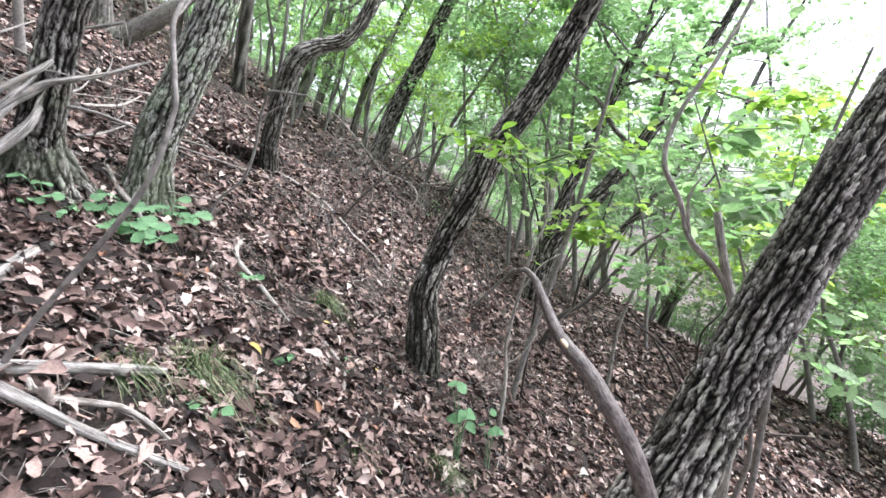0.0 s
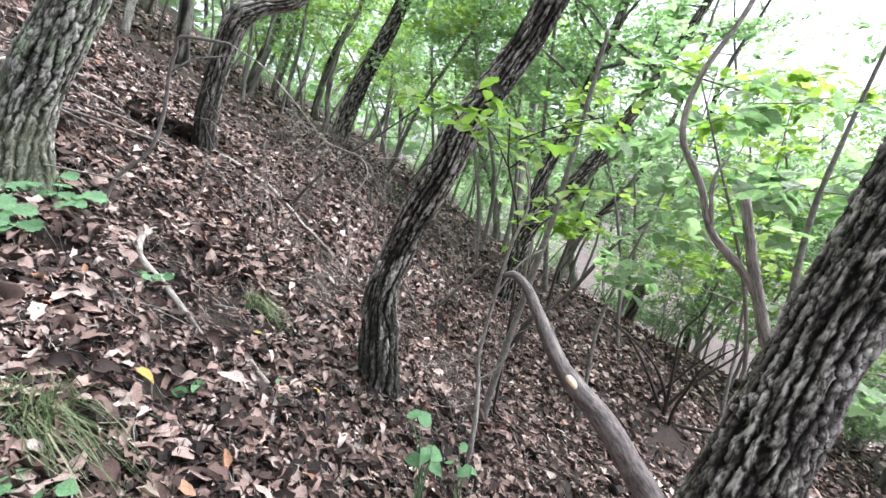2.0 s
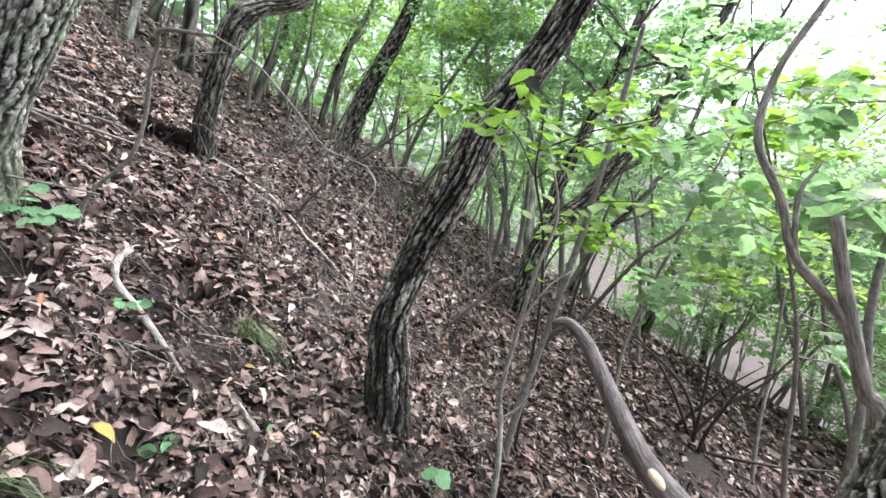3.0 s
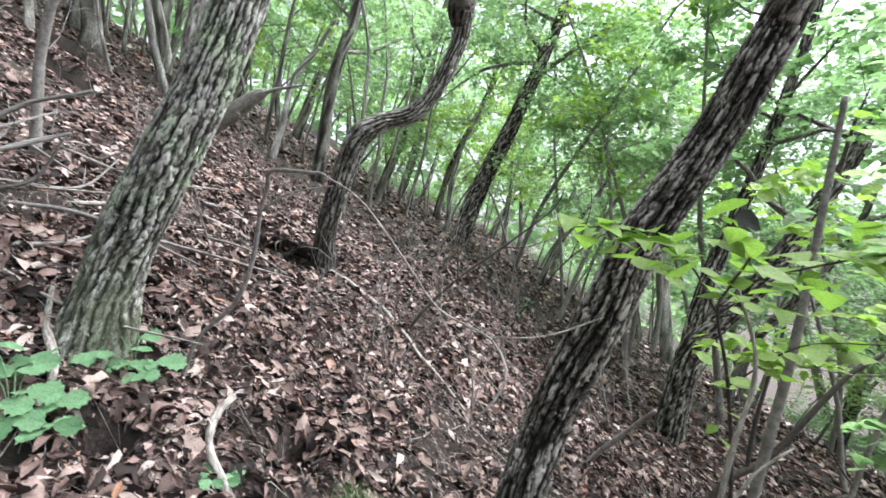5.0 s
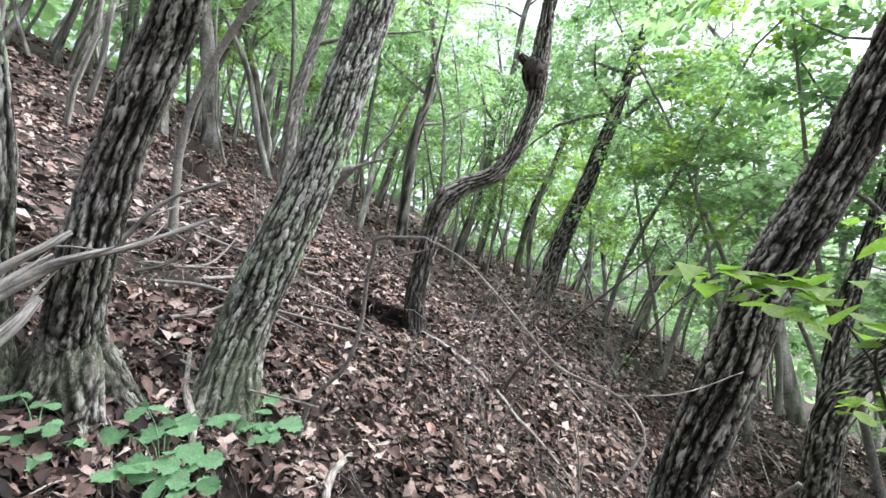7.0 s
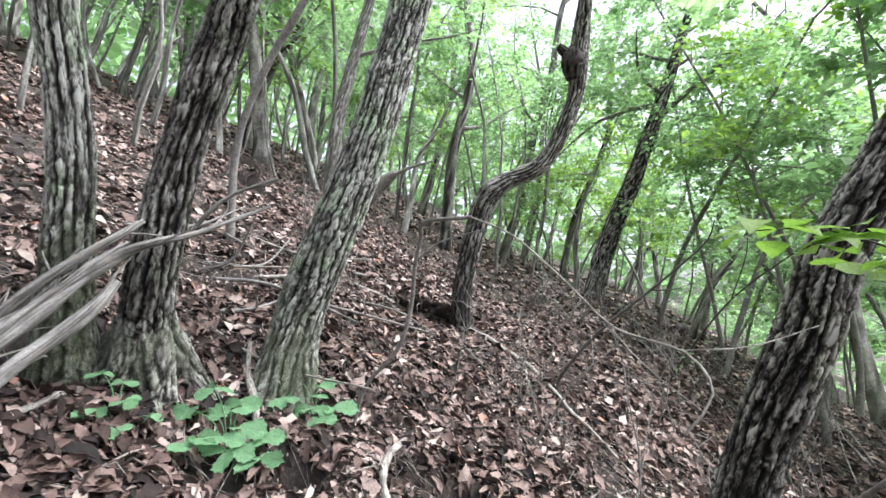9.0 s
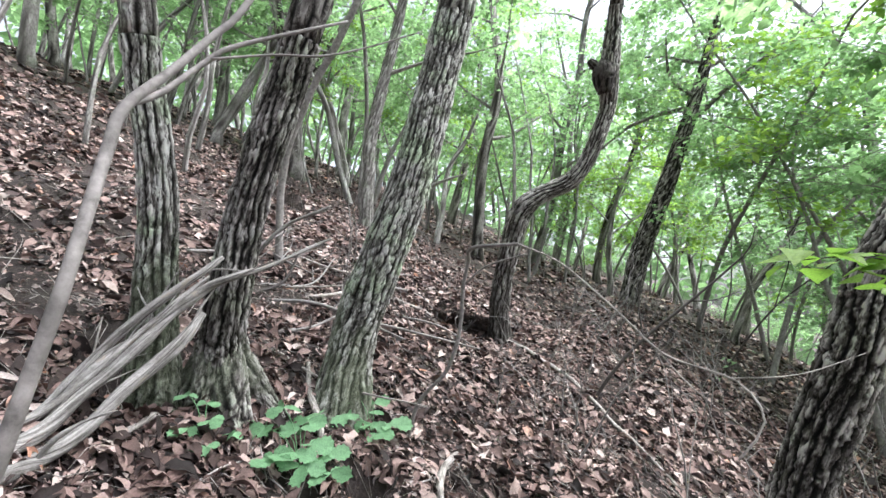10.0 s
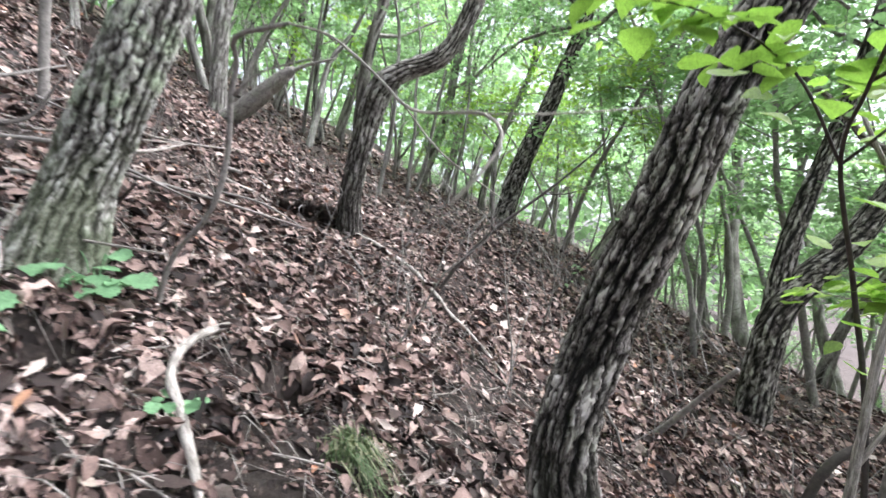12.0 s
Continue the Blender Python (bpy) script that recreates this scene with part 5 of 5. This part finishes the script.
herb("lobed soft green herb at the oak's foot", -1.52, 2.27, 0.12, 0.17, 11, 0.088, GREEN_HERB, 701)
herb("lobed soft green herb in brown leaves", -1.50, 2.66, 0.13, 0.12, 8, 0.078, GREEN_HERB, 702)
herb("small creeping green herb under branches", -1.72, 2.02, 0.10, 0.12, 6, 0.05, GREEN_HERB, 703)
herb("pair of round green seedling leaves", -0.64, 2.03, 0.07, 0.04, 3, 0.06, GREEN_HERB, 704, BROAD)
herb("small green seedling by a stone", -0.42, 2.30, 0.05, 0.04, 3, 0.045, GREEN_HERB, 705, BROAD)
herb("palmate pale green seedling", 0.20, 2.06, 0.40, 0.07, 7, 0.075, GREEN_HERB, 706, BROAD)
herb("palmate pale green seedling", 0.37, 2.12, 0.36, 0.05, 5, 0.06, GREEN_HERB, 707, BROAD)
herb("low dark green herb by the log", -0.70, 1.42, 0.07, 0.07, 5, 0.05, GREEN_HERB, 708, BROAD)
herb("small green herb among fallen leaves", -1.02, 2.52, 0.06, 0.06, 4, 0.045, GREEN_HERB, 709)
herb("round-leaved green shoot below the thick oak", 1.55, 1.62, 0.55, 0.14, 9, 0.075, GREEN_HERB, 710, BROAD)


def grass_tuft(x, y, tall, spread, count, seed):
    rng = np.random.default_rng(seed)
    z = gz(x, y)
    ob = thing("grass_tuft", "drooping tuft of dull green grass", "grass", (x, y, z), "grass tufts")
    vs, fs = [], []
    for k in range(count):
        a = rng.uniform(0, 6.28)
        b = np.array((rng.normal() * spread * 0.35, rng.normal() * spread * 0.35, -0.02))
        out = np.array((math.cos(a) + 0.7, math.sin(a) * 0.8 - 0.25, 0)) * spread * rng.uniform(0.5, 1.3)
        side = np.array((-math.sin(a), math.cos(a), 0)) * rng.uniform(0.0012, 0.0028)
        L = tall * rng.uniform(0.6, 1.2)
        for s, (o, h, w) in enumerate([(0, 0, 1), (0.35, 0.7, 0.9), (0.8, 0.75, 0.7), (1.3, 0.25, 0.1)]):
            c = b + out * o + (0, 0, h * L - 0.6 * o * out[0])
            vs += [c - side * w, c + side * w]
            if s:
                m = len(vs)
                fs.append((m - 4, m - 3, m - 1, m - 2))
    part("foliage", mesh_np("foliage", np.array(vs), np.array(fs), GRASS, False), ob)


for k, (x, y, t, s, c) in enumerate([(-0.88, 1.62, 0.13, 0.13, 260), (-0.70, 2.86, 0.13, 0.09, 240), (0.08, 1.95, 0.10, 0.09, 240), (-0.32, 1.72, 0.07, 0.08, 200), (-0.98, 1.40, 0.09, 0.08, 160)]):
    grass_tuft(x, y, t, s, c, 800 + k)

# ---- a pale stone-like wood chip and yellow leaves ----
for k, (x, y, s) in enumerate([(-0.80, 1.98, 0.075), (-0.31, 2.45, 0.055), (-0.62, 2.60, 0.05), (-0.42, 4.3, 0.09)]):
    r2 = np.random.default_rng(900 + k)
    lv, lf = leaf_cloud(np.array([(0, 0, 0.0)]), np.array([(1, 0.3 * k, -0.45)]), np.array([(0.4, 0.1, 1)]), np.array([s]), BROAD, r2)
    ob = new("fallen_leaf", mesh_np("fallen_leaf", lv, lf, YELLOW_LEAF, True))
    ob.location = (x, y, gz(x, y) + 0.035)
    tagged(ob, "bright yellow leaf lying on brown litter", "leaf", "yellow leaves")

for k, (x, y, s, mat, label) in enumerate([(-0.53, 1.64, 0.085, ORANGE_LEAF, "curled orange-tan leaf on brown litter"), (-0.42, 1.75, 0.08, ORANGE_LEAF, "curled orange-tan leaf on brown litter"), (-1.15, 2.11, 0.075, ORANGE_LEAF, "curled orange-tan leaf on brown litter"), (-0.58, 1.58, 0.065, CREAM_LEAF, "pale cream leaf on brown litter"), (-1.08, 2.05, 0.05, CREAM_LEAF, "pale cream leaf on brown litter"), (-0.40, 2.40, 0.05, CREAM_LEAF, "pale cream leaf on brown litter"), (-0.96, 2.24, 0.05, CREAM_LEAF, "pale cream leaf on brown litter"), (-1.12, 2.22, 0.065, ORANGE_LEAF, "curled orange-tan leaf on brown litter"), (-0.72, 1.46, 0.055, CREAM_LEAF, "pale cream leaf on brown litter")]):
    r2 = np.random.default_rng(950 + k)
    a = 2.1 * k
    lv, lf = leaf_cloud(np.array([(0, 0, 0.0)]), np.array([(math.cos(a), math.sin(a), -0.6 * math.cos(a) + 0.1)]), np.array([(0.5, 0.1, 1)]), np.array([s]), (CURLED, ROLLED)[k % 2], r2)
    ob = new("fallen_leaf", mesh_np("fallen_leaf", lv, lf, mat, True))
    ob.location = (x, y, gz(x, y) + 0.05)
    tagged(ob, label, "leaf", "bright fallen leaves")

# ---- leaf litter ----
rng = np.random.default_rng(1000)


def litter_at(n, box, sizes, shape, rng, open_middle=False, lift=(-0.015, 0.055), bare=(0.36, 0.96)):
    x, y = rng.uniform(box[0], box[1], n), rng.uniform(box[2], box[3], n)
    e = 0.04
    hx = (height(x + e, y) - height(x - e, y)) / (2 * e)
    hy = (height(x, y + e) - height(x, y - e)) / (2 * e)
    N = np.stack([-hx, -hy, np.ones(n)], -1)
    N = N / np.linalg.norm(N, axis=1)[:, None] + rng.normal(size=(n, 3)) * 0.58
    a = rng.uniform(0, 2 * np.pi, n)
    D = np.stack([np.cos(a), np.sin(a), hx * np.cos(a) + hy * np.sin(a) + rng.normal(size=n) * 0.25], -1)
    P = np.stack([x, y, height(x, y) + rng.uniform(*lift, n)], -1)
    keep = vnoise(x / 0.45, y / 0.45, 91) + 0.6 * vnoise(x / 0.15, y / 0.15, 92) > rng.uniform(*bare, n)
    keep &= np.abs(hy) < 1.3
    if open_middle:
        keep &= (x < -3.4) | (x > 1.9) | (y < 0.2) | (y > 5.2)
    for dx, dy, r, _ in DENTS:
        keep &= (x - dx) ** 2 + (y - dy) ** 2 > (0.85 * r) ** 2 * rng.uniform(0.5, 1.3, n)
    P, D, N = P[keep], D[keep], N[keep]
    return leaf_cloud(P, D, N, rng.uniform(*sizes, len(P)), shape, rng, 0.35)


for name, n, box, sizes, shape in [("leaf_litter", 5600, (-3.0, 1.6, 0.4, 4.8), (0.035, 0.11), DRY[k]) for k in range(10)] + [("leaf_litter", 3400, (-2.0, 0.7, 0.8, 2.3), (0.03, 0.085), DRY[k]) for k in (0, 4, 5)] + [("leaf_litter", 70000, (-3.0, 1.6, 0.4, 5.0), (0.010, 0.034), SIMPLE), ("leaf_litter", 5000, (-6.0, -2.8, 1.0, 7.0), (0.04, 0.11), DRY[3]), ("leaf_litter", 5000, (-6.0, -2.8, 1.0, 7.0), (0.04, 0.11), DRY[6]), ("leaf_litter", 50000, (-6.0, 2.5, 1.0, 8.0), (0.012, 0.038), SIMPLE), ("leaf_litter", 9000, (1.2, 4.6, 1.2, 7.0), (0.04, 0.10), DRY[1]), ("leaf_litter", 26000, (-6.0, 5.0, -6.0, 0.7), (0.04, 0.11), OVATE), ("leaf_litter", 38000, (-8, 4.5, 4.4, 11), (0.04, 0.11), OVATE), ("leaf_litter", 6000, (-3.5, 2.0, 4.4, 7.5), (0.05, 0.10), DRY[10]), ("leaf_litter", 6000, (-3.5, 2.0, 4.4, 7.5), (0.05, 0.10), DRY[11]), ("leaf_litter", 18000, (-9, -2.9, -1, 6), (0.04, 0.11), OVATE), ("leaf_litter", 26000, (-18, 9, 9, 26), (0.12, 0.20), SIMPLE), ("leaf_litter", 16000, (-22, -8, -4, 14), (0.12, 0.20), SIMPLE), ("leaf_litter", 10000, (1.5, 6.5, -1, 5), (0.05, 0.11), OVATE), ("leaf_litter", 9000, (4.3, 14, 3, 12), (0.10, 0.2), SIMPLE), ("leaf_litter", 9000, (2.6, 8, 2, 9), (0.07, 0.13), OVATE), ("leaf_litter", 45000, (-9, 9, -7, 13), (0.05, 0.12), SIMPLE)]:
    v, f = litter_at(n, box, sizes, shape, rng, box == (-9, 9, -7, 13), bare=(0.1, 0.6) if sizes[1] < 0.04 or n in (3400, 9000) else (0.36, 0.96))
    tagged(new(name, mesh_np(name, v, f, LITTER, True)), "dry brown curled oak leaves covering the slope", "leaves", kind="stuff")

# the largest leaves near the walk, one by one
SHAPES = []
for k in range(10):
    v, f = leaf_cloud(np.zeros((1, 3)), np.array([(0, 1.0, 0)]), np.array([(0, 0, 1.0)]), np.array([1.0]), DRY[k], rng, 0.4)
    SHAPES.append(mesh_np("leaf", v, f, LITTER, True))
for k in range(300):
    x, y = rng.uniform(-2.1, 0.7), rng.uniform(1.0, 3.6)
    e = 0.05
    nrm = Vector((-(gz(x + e, y) - gz(x - e, y)) / (2 * e), -(gz(x, y + e) - gz(x, y - e)) / (2 * e), 1)).normalized()
    nrm = (nrm + Vector(rng.normal(size=3)) * 0.34).normalized()
    q = nrm.to_track_quat("Z", "Y").to_matrix().to_4x4() @ Matrix.Rotation(rng.uniform(0, 6.28), 4, "Z")
    ob = new("leaf", SHAPES[k % 10])
    ob.parent = ground
    ob.matrix_basis = Matrix.Translation((x, y, gz(x, y) + 0.028)) @ q @ Matrix.Scale(rng.uniform(0.055, 0.10), 4)
